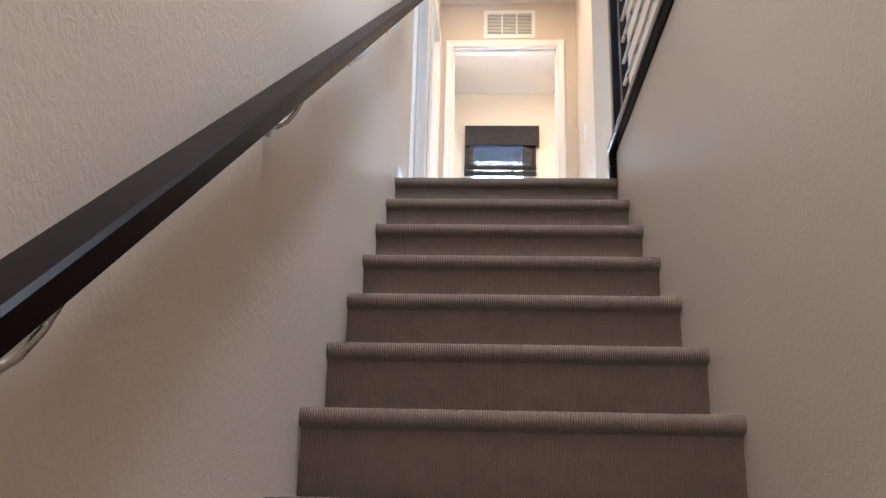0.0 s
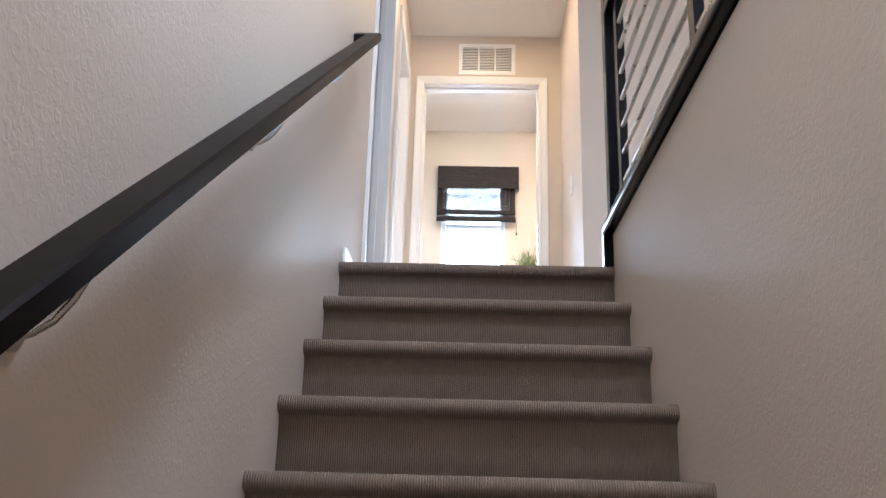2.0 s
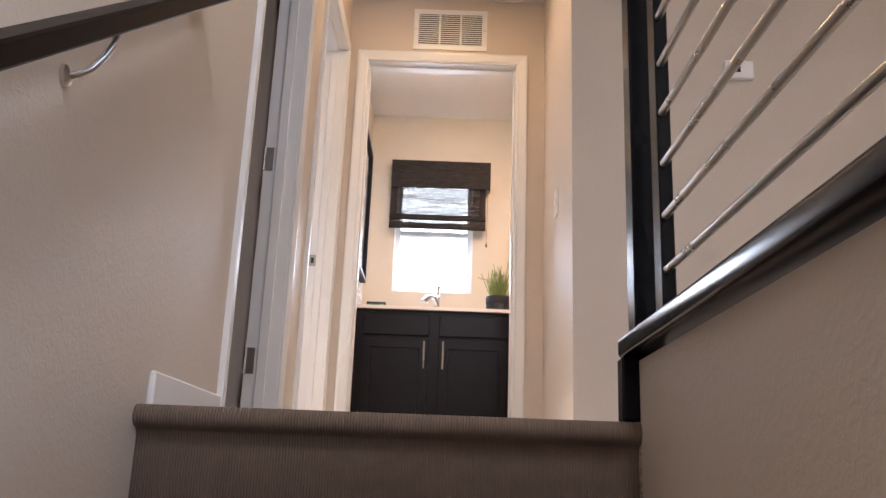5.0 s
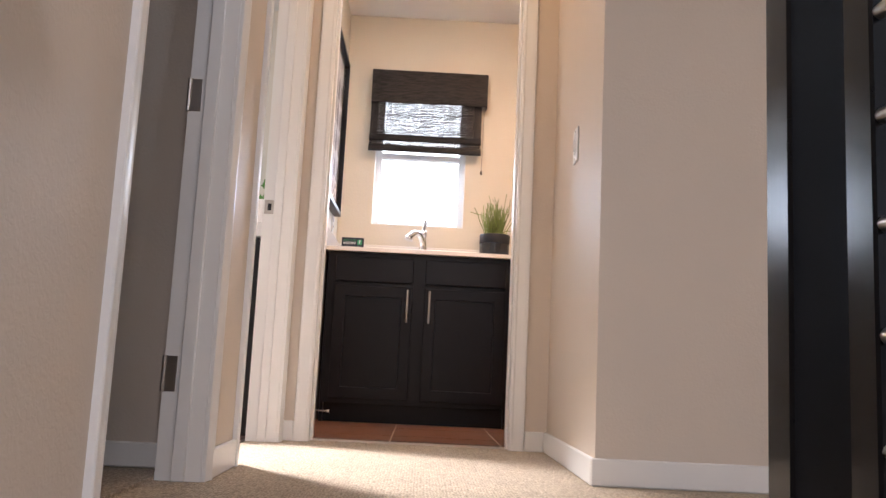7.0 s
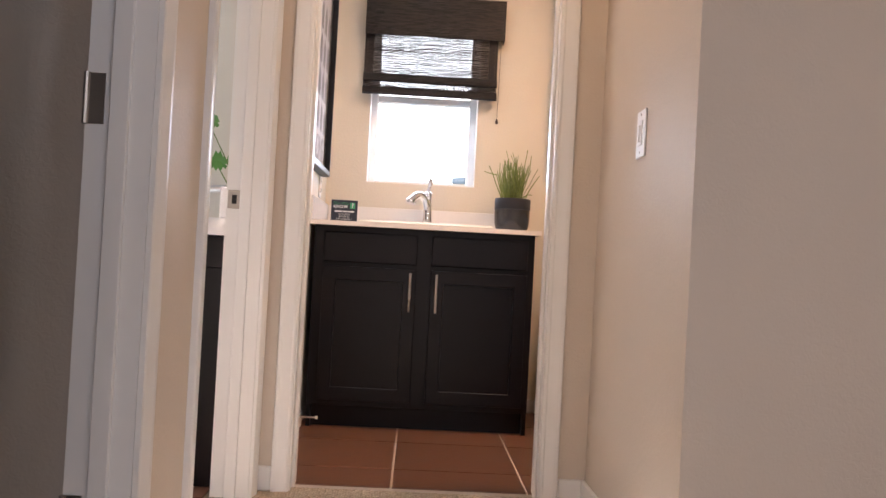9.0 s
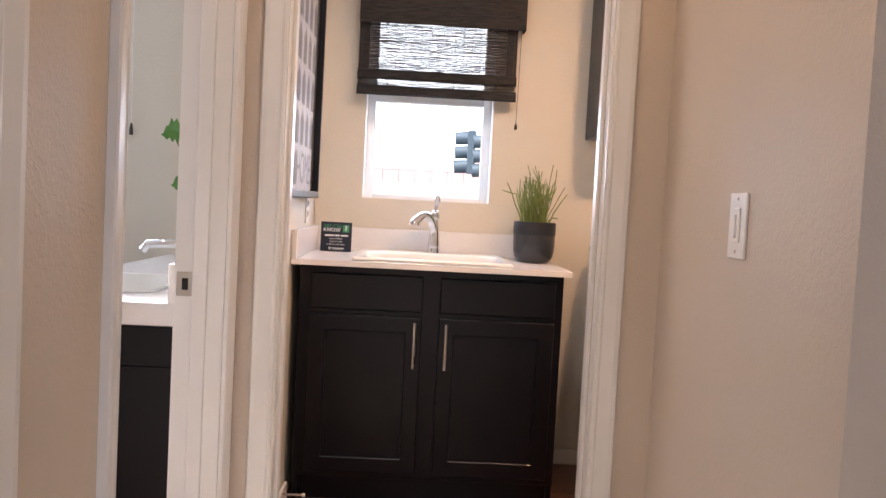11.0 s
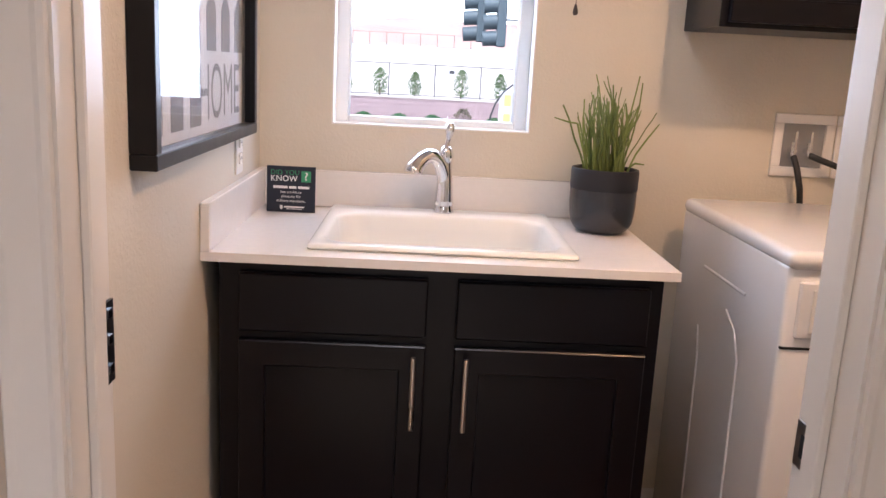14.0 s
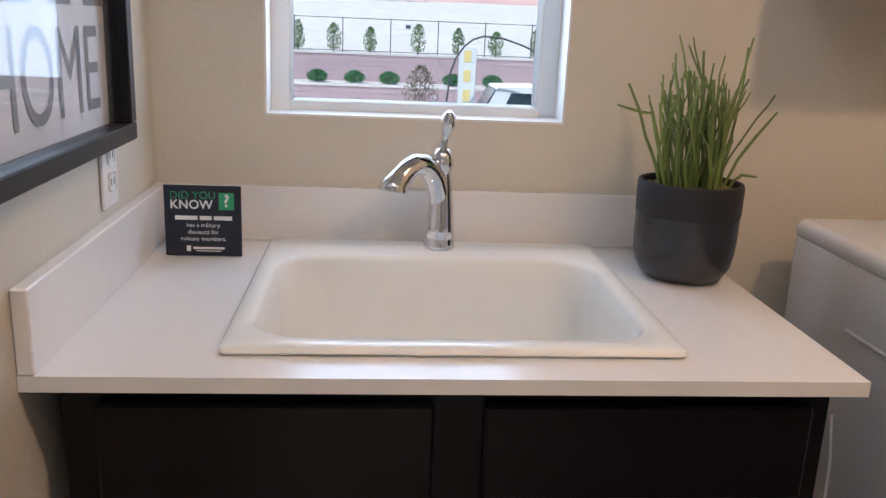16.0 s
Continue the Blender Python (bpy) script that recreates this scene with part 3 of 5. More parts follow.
def base_cabinet():
    th = thing("sink_cabinet", (0.54, 3.9, 0), "espresso shaker base cabinet with two doors under the laundry counter", "cabinet")
    boxes("face_frame", [(CX0, CX1, CY + 0.02, CY + 0.04, 0.10, 0.895)], M["espresso"], th, bevel=0.0015)
    for x in (CX0, CX1 - 0.018):
        boxes("side_panel", [(x, x + 0.018, CY + 0.04, BACK - 0.002, 0.0, 0.895)], M["espresso"], th)
    boxes("back_panel", [(CX0 + 0.018, CX1 - 0.018, BACK - 0.012, BACK - 0.002, 0.0, 0.895)], M["espresso"], th)
    boxes("toe_kick", [(CX0 + 0.018, CX1 - 0.018, CY + 0.075, CY + 0.09, 0.0, 0.10)], M["espresso"], th)
    mid = (CX0 + CX1) / 2
    for a, b in ((CX0 + 0.045, mid - 0.032), (mid + 0.032, CX1 - 0.03)):
        bm = box(bmesh.new(), a, b, CY, CY + 0.0195, 0.735, 0.868, bevel=0.004)
        part("drawer_front", bm, M["espresso"], th)
        r = 0.058
        z0, z1 = 0.125, 0.715
        d = part("door", shaker(a, b, CY, z0, z1, r), M["espresso"], th)
        hx = b - 0.026 if a < mid - 0.1 else a + 0.026
        bm = bmesh.new()
        tube(bm, [(hx, CY - 0.03, 0.53), (hx, CY - 0.03, 0.70)], 0.0058, 12)
        for z in (0.55, 0.68):
            tube(bm, [(hx, CY - 0.03, z), (hx, CY, z)], 0.0045, 8)
        part("handle", bm, M["steel"], d, "brushed steel bar handle", smooth=True)
    return th


base_cabinet()

# counter with a hole for the sink
SX0, SX1, SY0, SY1 = 0.235, 0.842, 3.615, 4.165
ct = thing("countertop", (0.54, 3.9, 0.895), "white quartz countertop with low backsplash on the espresso cabinet", "countertop")
part("slab", slab_with_hole(LW + 0.001, 1.052, 3.55, BACK - 0.001, SX0 + 0.03, SX1 - 0.03, SY0 + 0.03, SY1 - 0.03, 0.895, CT), M["quartz"], ct)
boxes("backsplash", [(LW + 0.001, 1.052, BACK - 0.021, BACK - 0.001, CT, CT + 0.105)], M["quartz"], ct, bevel=0.002)
boxes("side_splash", [(LW + 0.001, LW + 0.021, 3.55, BACK - 0.022, CT, CT + 0.105)], M["quartz"], ct, bevel=0.002)


def rounded(x0, x1, y0, y1, r, n=6):
    """Outline of a rectangle with round corners."""
    pts = []
    for cx, cy, a0 in ((x1 - r, y1 - r, 0), (x0 + r, y1 - r, 90), (x0 + r, y0 + r, 180), (x1 - r, y0 + r, 270)):
        for k in range(n + 1):
            a = radians(a0 + 90 * k / n)
            pts.append((cx + r * math.cos(a), cy + r * math.sin(a)))
    return pts


def loops(bm, rows):
    """Skins outlines at heights, each with as many points, into one surface."""
    rings = [[bm.verts.new((x, y, z)) for x, y in pts] for pts, z in rows]
    n = len(rings[0])
    for a, b in zip(rings, rings[1:]):
        for k in range(n):
            bm.faces.new((a[k], a[(k + 1) % n], b[(k + 1) % n], b[k]))
    bm.faces.new(rings[-1])
    return bm


def sink():
    th = thing("sink", (0.54, 3.9, CT), "deep white enamelled drop-in laundry sink set in the countertop", "sink")
    rows = [(rounded(SX0 + 0.004, SX1 - 0.004, SY0 + 0.004, SY1 - 0.004, 0.006), CT + 0.001), (rounded(SX0, SX1, SY0, SY1, 0.008), CT + 0.005),
            (rounded(SX0 + 0.002, SX1 - 0.002, SY0 + 0.002, SY1 - 0.002, 0.008), CT + 0.011), (rounded(SX0 + 0.006, SX1 - 0.006, SY0 + 0.006, SY1 - 0.006, 0.01), CT + 0.0135)]
    ix0, ix1, iy0, iy1 = SX0 + 0.025, SX1 - 0.025, SY0 + 0.036, SY1 - 0.105
    for k, (d, z) in enumerate(((0, 0.0125), (0.004, 0.010), (0.008, 0.002), (0.012, -0.03), (0.022, -0.15), (0.03, -0.19), (0.06, -0.22), (0.12, -0.228))):
        rows.append((rounded(ix0 + d, ix1 - d, iy0 + d, iy1 - d, 0.075), CT + z))
    bm = loops(bmesh.new(), rows)
    part("basin", bm, M["enamel"], th, smooth=True)
    part("drain", lathe(bmesh.new(), [(0.04, 0), (0.04, 0.003), (0.03, 0.004), (0.028, 0.001)], (ix0 + ix1) / 2, (iy0 + iy1) / 2, CT - 0.228, 24), M["chrome"], th, "chrome drain ring", smooth=True)
    return th


sink()


def faucet():
    fx, fy, fz = 0.548, 4.115, CT + 0.0135
    th = thing("faucet", (fx, fy, fz), "polished chrome single-handle faucet with a curved spout on the sink rim", "faucet")
    part("body", lathe(bmesh.new(), [(0.0295, 0), (0.0295, 0.004), (0.0265, 0.018), (0.0255, 0.022), (0.027, 0.026), (0.0262, 0.034), (0.0235, 0.07), (0.0195, 0.11), (0.0165, 0.135), (0.0165, 0.142), (0.0195, 0.147), (0.021, 0.158), (0.0185, 0.172), (0.012, 0.182), (0.004, 0.186)], fx, fy, fz, 32), M["chrome"], th, smooth=True)
    dx, dy = -0.82, -0.57
    path = [(0.0, 0.04, 0.019), (0.001, 0.075, 0.0195), (0.006, 0.105, 0.0198), (0.016, 0.130, 0.0198), (0.030, 0.148, 0.0200), (0.046, 0.157, 0.0203), (0.062, 0.157, 0.0200), (0.077, 0.150, 0.0195), (0.089, 0.140, 0.0200), (0.098, 0.130, 0.0225), (0.104, 0.122, 0.0262), (0.107, 0.117, 0.0278), (0.108, 0.113, 0.0262)]
    part("spout", tube(bmesh.new(), [(fx + dx * o, fy + dy * o, fz + z) for o, z, r in path], [r for o, z, r in path], 24), M["chrome"], th, smooth=True)
    hp = [(fx, fy, fz + 0.175), (fx + 0.001, fy + 0.001, fz + 0.192), (fx + 0.004, fy, fz + 0.208), (fx + 0.007, fy - 0.003, fz + 0.224), (fx + 0.008, fy - 0.006, fz + 0.240), (fx + 0.008, fy - 0.008, fz + 0.250)]
    part("handle", tube(bmesh.new(), hp, [0.013, 0.0075, 0.0085, 0.0135, 0.0125, 0.005], 16), M["chrome"], th, smooth=True)
    return th


faucet()


def plant():
    px, py, pz = 0.965, 4.0, CT
    th = thing("potted_plant", (px, py, pz), "green pencil plant in a black and gunmetal pot on the counter", "plant")
    R = 0.087
    part("pot", lathe(bmesh.new(), [(0.04, 0), (0.058, 0.002), (0.072, 0.012), (0.081, 0.028), (R - 0.002, 0.05), (R, 0.075), (R, 0.116)], px, py, pz, 48), M["pot_base"], th, "gunmetal glazed lower pot", smooth=True)
    bm = bmesh.new()
    prof = [(R, 0.1165), (R + 0.0012, 0.118), (R + 0.0015, 0.164), (R, 0.170), (R - 0.004, 0.171), (R - 0.007, 0.168), (R - 0.007, 0.149)]
    lathe(bm, prof, px, py, pz, 48)
    part("pot_rim", bm, M["pot_top"], th, "matt black upper band of the pot", smooth=True)
    bm = bmesh.new()
    lathe(bm, [(R - 0.0075, 0.144), (R - 0.0075, 0.157), (0.03, 0.161)], px, py, pz, 32)
    part("gravel", bm, M["soil"], th)
    rng = random.Random(4)
    bm = bmesh.new()
    for _ in range(420):
        a, r = rng.random() * 6.283, (R - 0.012) * math.sqrt(rng.random())
        s = 0.0015 + 0.002 * rng.random()
        m = Matrix.Translation((px + r * math.cos(a), py + r * math.sin(a), pz + 0.160)) @ Euler((rng.random() * 3, rng.random() * 3, 0)).to_matrix().to_4x4() @ Matrix.Diagonal((s * 1.4, s, s * 0.8, 1))
        bmesh.ops.create_icosphere(bm, subdivisions=1, radius=1, matrix=m)
    part("pebbles", bm, M["soil"], th, kind="stuff")
    def stem(p, dv, length, r0, wobble, sides=6):
        """A pencil stem that wanders a little; gives back its points."""
        pts, n = [tuple(p)], 8
        for k in range(n):
            dv = (dv + Vector((rng.uniform(-1, 1), rng.uniform(-1, 1), rng.uniform(-0.2, 0.45))) * wobble).normalized()
            p = p + dv * length / n
            pts.append(tuple(p))
        bm = tube(bmesh.new(), pts, [r0 * (1 - 0.3 * k / n) for k in range(n + 1)], sides)
        return bm, pts, dv

    for i in range(94):
        # clumps of stems that rise from a few roots
        ca = (i % 9) * 0.7 + 0.3
        cr = (0.014, 0.044, 0.034)[i % 3]
        x, y = px + cr * math.cos(ca) + rng.uniform(-0.012, 0.012), py + cr * math.sin(ca) + rng.uniform(-0.012, 0.012)
        off = Vector((x - px, y - py, 0))
        va = math.atan2(off.y, off.x) + rng.uniform(-0.8, 0.8)
        lean = 0.03 + 0.30 * min(1, off.length / 0.06) * rng.random()
        tall = i % 7 == 0
        length = rng.uniform(0.19, 0.262) if tall else rng.uniform(0.09, 0.20)
        dv = Vector((math.cos(va) * lean, math.sin(va) * lean, 1)).normalized()
        r0 = rng.uniform(0.0020, 0.0033)
        bm, pts, dv = stem(Vector((x, y, pz + 0.155)), dv, length, r0, 0.17)
        for _ in range(rng.choice((0, 0, 1, 1, 2)) if length > 0.13 else 0):
            q = Vector(pts[rng.choice((4, 5, 6))])
            d2 = (dv + Vector((rng.uniform(-1, 1), rng.uniform(-1, 1), 0.2)) * 0.75).normalized()
            b = [tuple(q)]
            for k in range(4):
                d2 = (d2 + Vector((rng.uniform(-1, 1), rng.uniform(-1, 1), 1)) * 0.16).normalized()
                q = q + d2 * length * rng.uniform(0.06, 0.10)
                b.append(tuple(q))
            tube(bm, b, [r0 * 0.75 * (1 - 0.1 * k) for k in range(5)], 6)
        part("stem", bm, M["stem"], th, smooth=True)
    # one stray shoot bends out sideways, another leans over the rim
    c = Vector((px, py, pz))
    for pts in (((-0.05, -0.02, 0.155), (-0.062, -0.022, 0.20), (-0.078, -0.024, 0.25), (-0.088, -0.026, 0.284), (-0.112, -0.030, 0.287), (-0.15, -0.034, 0.297)),
                ((0.045, -0.045, 0.157), (0.050, -0.052, 0.180), (0.062, -0.058, 0.192), (0.085, -0.062, 0.190)),
                ((0.055, 0.0, 0.155), (0.075, -0.005, 0.21), (0.098, -0.012, 0.25), (0.125, -0.02, 0.292))):
        part("stem", tube(bmesh.new(), [tuple(c + Vector(q)) for q in pts], [0.0028] * (len(pts) - 1) + [0.0018], 6), M["stem"], th, smooth=True)
    return th


plant()


def words(name, text, size, place, turn, mat, parent, align="CENTER", spacing=1.0, thick=0.0, squeeze=1.0):
    """Lettering as a flat mesh."""
    cu = bpy.data.curves.new(name, "FONT")
    cu.body, cu.size, cu.align_x, cu.align_y, cu.space_character = text, size, align, "CENTER", spacing
    cu.offset = thick
    tmp = new("tmp_text", cu)
    dg = bpy.context.evaluated_depsgraph_get()
    me = bpy.data.meshes.new_from_object(tmp.evaluated_get(dg))
    bpy.data.objects.remove(tmp)
    me.materials.clear()
    me.materials.append(mat)
    me.transform(pose(*place, *turn) @ Matrix.Diagonal((squeeze, 1, 1, 1)))
    ob = new(name, me)
    ob.parent = parent
    ob.matrix_parent_inverse = Matrix.Translation(parent.matrix_basis.translation).inverted()
    return ob


def counter_sign():
    x0, x1, y, z0, z1 = 0.066, 0.197, 4.072, CT + 0.001, CT + 0.126
    th = thing("counter_sign", (0.13, y, CT), "small navy information card standing on the counter by the sink", "sign")
    boxes("card", [(x0, x1, y, y + 0.004, z0, z1)], M["sign"], th)
    boxes("foot", [(x0 + 0.02, x1 - 0.02, y + 0.004, y + 0.04, z0, z0 + 0.004)], M["plastic"], th, "clear plastic foot")
    w, f, t = x1 - x0, y - 0.0007, (90, 0, 0)
    words("line_text", "DID YOU", 0.0185, (x0 + 0.010, f, z1 - 0.0175), t, M["green_ink"], th, "LEFT", 1.02)
    words("line_text", "KNOW", 0.0215, (x0 + 0.010, f, z1 - 0.034), t, M["white_ink"], th, "LEFT", 1.05, 0.0004)
    boxes("badge", [(x1 - 0.038, x1 - 0.012, y - 0.0006, y, z1 - 0.042, z1 - 0.012)], M["green_ink"], th, "green square badge")
    words("mark_text", "?", 0.030, (x1 - 0.025, y - 0.0012, z1 - 0.027), t, M["white_ink"], th, "CENTER", 1, 0.0006)
    for i, s in enumerate(("has a military", "discount for", "military members.")):
        words("line_text", s, 0.0108, (x0 + w / 2, f, z1 - 0.070 - 0.0122 * i), t, M["white_ink"], th)
    boxes("name_bar", [(x0 + 0.018, x0 + 0.056, f, y, z1 - 0.0605, z1 - 0.0535), (x0 + 0.060, x0 + 0.080, f, y, z1 - 0.0605, z1 - 0.0535), (x0 + 0.084, x1 - 0.016, f, y, z1 - 0.0605, z1 - 0.0535)], M["white_ink"], th, "")
    boxes("footer_mark", [(x0 + 0.036, x0 + 0.043, f, y, z0 + 0.008, z0 + 0.018)], M["white_ink"], th)
    boxes("footer_bar", [(x0 + 0.047, x1 - 0.03, f, y, z0 + 0.012, z0 + 0.016), (x0 + 0.052, x1 - 0.036, f, y, z0 + 0.008, z0 + 0.0095)], M["white_ink"], th)
    return th


counter_sign()


def woven_shade():
    th = thing("woven_shade", (0.52, BACK - 0.03, 1.6), "dark brown woven wood roman shade half raised over the window", "window shade")
    x0, x1 = 0.185, 0.868
    boxes("valance", [(x0, x1 + 0.03, BACK - 0.0845, BACK - 0.078, 1.90, 2.105), (x0, x0 + 0.006, BACK - 0.078, BACK - 0.002, 1.90, 2.105), (x1 + 0.024, x1 + 0.03, BACK - 0.078, BACK - 0.002, 1.90, 2.105)], M["shade"], th)
    rng = random.Random(2)

    def reeds(a, b, z, top, y, gap):
        """Rows of slim uneven reeds, with light between them where there is a gap."""
        bm = bmesh.new()
        while z < top:
            h, x = rng.uniform(0.0014, 0.0036), a
            while x < b - 0.004:
                e = min(b, x + rng.uniform(0.012, 0.06))
                j, g = rng.uniform(-0.0007, 0.0007) * (1 if gap else 0.4), rng.uniform(-0.0013, 0.0013)
                box(bm, x, e, y + g, y + g + 0.0012, z + j, min(top, z + j + h + (0 if gap else 0.0007)))
                x = e
            z += h + rng.uniform(0.0001, gap) if gap else h
        return bm

    part("valance_reeds", reeds(x0, x1 + 0.03, 1.901, 2.104, BACK - 0.0862, 0), M["reed"], th, kind="stuff")
    # the hanging cloth
    part("reeds", reeds(x0, x1, 1.64, 1.93, BACK - 0.048, 0.0009), M["reed"], th, kind="stuff")
    bm = bmesh.new()
    x = x0 + 0.012
    while x < x1:
        box(bm, x, x + 0.0022, BACK - 0.0505, BACK - 0.0494, 1.62, 1.93)
        x += 0.0365
    part("threads", bm, M["cord"], th, kind="stuff")
    for a in (x0, x1 - 0.045):
        boxes("side_band", [(a, a + 0.045, BACK - 0.0475, BACK - 0.046, 1.70, 1.93)], M["shade"], th)
    for i, (z0, z1, d) in enumerate(((1.662, 1.708, 0.066), (1.595, 1.642, 0.074))):
        pts = [(BACK - 0.046, z1), (BACK - d + 0.006, z1 - 0.004), (BACK - d, z1 - 0.02), (BACK - d, z0 + 0.008), (BACK - d + 0.006, z0), (BACK - 0.046, z0 + 0.004)]
        part("fold", prism(bmesh.new(), pts, "x", x0 - 0.002, x1 + 0.002), M["shade"], th)
        part("fold_reeds", reeds(x0 - 0.002, x1 + 0.002, z0 + 0.008, z1 - 0.02, BACK - d - 0.0012, 0), M["reed"], th, kind="stuff")
    bm = tube(bmesh.new(), [(x1 + 0.014, BACK - 0.06, 1.93), (x1 + 0.012, BACK - 0.06, 1.7), (x1 + 0.010, BACK - 0.058, 1.505)], 0.0012, 6)
    part("pull_cord", bm, M["cord"], th)
    part("cord_tassel", lathe(bmesh.new(), [(0.003, 0.028), (0.006, 0.016), (0.0075, 0.006), (0.004, 0)], x1 + 0.010, BACK - 0.058, 1.478, 12), M["cord"], th, smooth=True)
    return th


woven_shade()


def framed_print():
    y0, y1, z0, z1, x = 3.13, 3.938, 1.138, 2.05, LW
    th = thing("framed_print", (x, 3.5, z0), "large black box-framed print reading HOME behind glass on the laundry wall", "picture")
    f, d = 0.026, 0.045
    boxes("frame", [(x + 0.001, x + d, y0, y1, z0, z0 + f), (x + 0.001, x + d, y0, y1, z1 - f, z1), (x + 0.001, x + d, y0, y0 + f, z0 + f, z1 - f), (x + 0.001, x + d, y1 - f, y1, z0 + f, z1 - f)], M["frame"], th, bevel=0.002)
    boxes("print", [(x + 0.001, x + 0.012, y0 + f, y1 - f, z0 + f, z1 - f)], M["paper"], th, "white paper print with grey shapes")
    px = x + 0.0128
    # rows of narrow houses with pointed roofs; the word stands at the end of the lowest row
    bm = bmesh.new()
    for r in range(6):
        for c in range(7):
            if r == 0 and c < 3:
                continue
            a, zb = 3.83 - 0.128 * c, z0 + 0.045 + r * 0.148
            if a < y0 + 0.04 or zb + 0.13 > z1 - 0.03:
                continue
            prism(bm, [(a, zb), (a + 0.078, zb), (a + 0.078, zb + 0.088), (a + 0.039, zb + 0.128), (a, zb + 0.088)], "x", x + 0.012, px)
    part("printed_houses", bm, M["grey_ink"], th, kind="stuff")
    words("word_text", "HOME", 0.166, (px, 3.503, z0 + 0.103), (90, 0, 90), M["grey_ink"], th, "LEFT", 1.0, 0.0, 0.80)
    g = boxes("pane", [(x + 0.030, x + 0.032, y0 + f, y1 - f, z0 + f, z1 - f)], M["picture_glass"], th)
    g.visible_shadow = False
    return th


framed_print()


def upper_cabinet():
    x0, x1, z0, z1, d = 1.195, 2.10, 1.455, 2.25, 0.31
    th = thing("wall_cabinet", (1.65, BACK - 0.1, z0), "espresso shaker wall cabinet over the washer", "cabinet")
    boxes("body", [(x0, x1, BACK - d + 0.02, BACK - 0.002, z0, z1)], M["espresso"], th, bevel=0.0015)
    for a, b in ((x0 + 0.02, (x0 + x1) / 2 - 0.002), ((x0 + x1) / 2 + 0.002, x1 - 0.02)):
        part("door", shaker(a, b, BACK - d, z0 + 0.012, z1 - 0.012, 0.058), M["espresso"], th)
    return th


upper_cabinet()


def washer():
    x0, x1, y0, y1, zt = 1.225, 1.915, 3.42, 4.12, 1.002
    th = thing("washing_machine", (1.54, 3.77, 0), "white front-loading washing machine beside the counter", "washing machine")
    bm = box(bmesh.new(), x0, x1, y0, y1, 0.015, zt - 0.03, bevel=0.012, segments=3)
    part("body", bm, M["appliance"], th, smooth=True)
    bm = box(bmesh.new(), x0 - 0.004, x1 + 0.004, y0 - 0.012, y1, zt - 0.04, zt, bevel=0.018, segments=4)
    part("top", bm, M["appliance"], th, smooth=True)
    boxes("control_panel", [(x0 + 0.025, x1 - 0.025, y0 - 0.008, y0 + 0.01, 0.82, 0.94)], M["appliance"], th, bevel=0.004)
    boxes("detergent_drawer", [(x0 + 0.05, x0 + 0.20, y0 - 0.013, y0 - 0.009, 0.835, 0.925)], M["plastic"], th, bevel=0.002)
    boxes("drawer_grip", [(x0 + 0.07, x0 + 0.18, y0 - 0.0145, y0 - 0.0131, 0.845, 0.862)], M["grey_metal"], th)
    boxes("front_seam", [(x0 + 0.002, x1 - 0.002, y0 - 0.002, y0 + 0.01, 0.796, 0.801)], M["dark_slot"], th)
    # pressed ribs on the side
    bm = bmesh.new()
    tube(bm, [(x0, 3.60, 0.05), (x0, 3.62, 0.70), (x0, 3.66, 0.76), (x0, 3.72, 0.79)], 0.004, 8)
    tube(bm, [(x0, 3.86, 0.05), (x0, 3.88, 0.62), (x0, 3.90, 0.70)], 0.004, 8)
    tube(bm, [(x0, 3.62, 0.855), (x0, 3.90, 0.855)], 0.004, 8)
    part("side_ribs", bm, M["appliance"], th, smooth=True)
    part("door_ring", lathe(bmesh.new(), [(0.24, 0), (0.24, 0.02), (0.20, 0.035), (0.17, 0.03)], 0, 0, 0, 40), M["plastic"], th).matrix_world = pose(1.57, y0, 0.47, 90, 0, 0)
    for x in (x0 + 0.06, x1 - 0.06):
        for y in (y0 + 0.06, y1 - 0.06):
            part("foot", tube(bmesh.new(), [(x, y, 0.0), (x, y, 0.02)], 0.022, 12), M["rubber"], th)
    return th


washer()


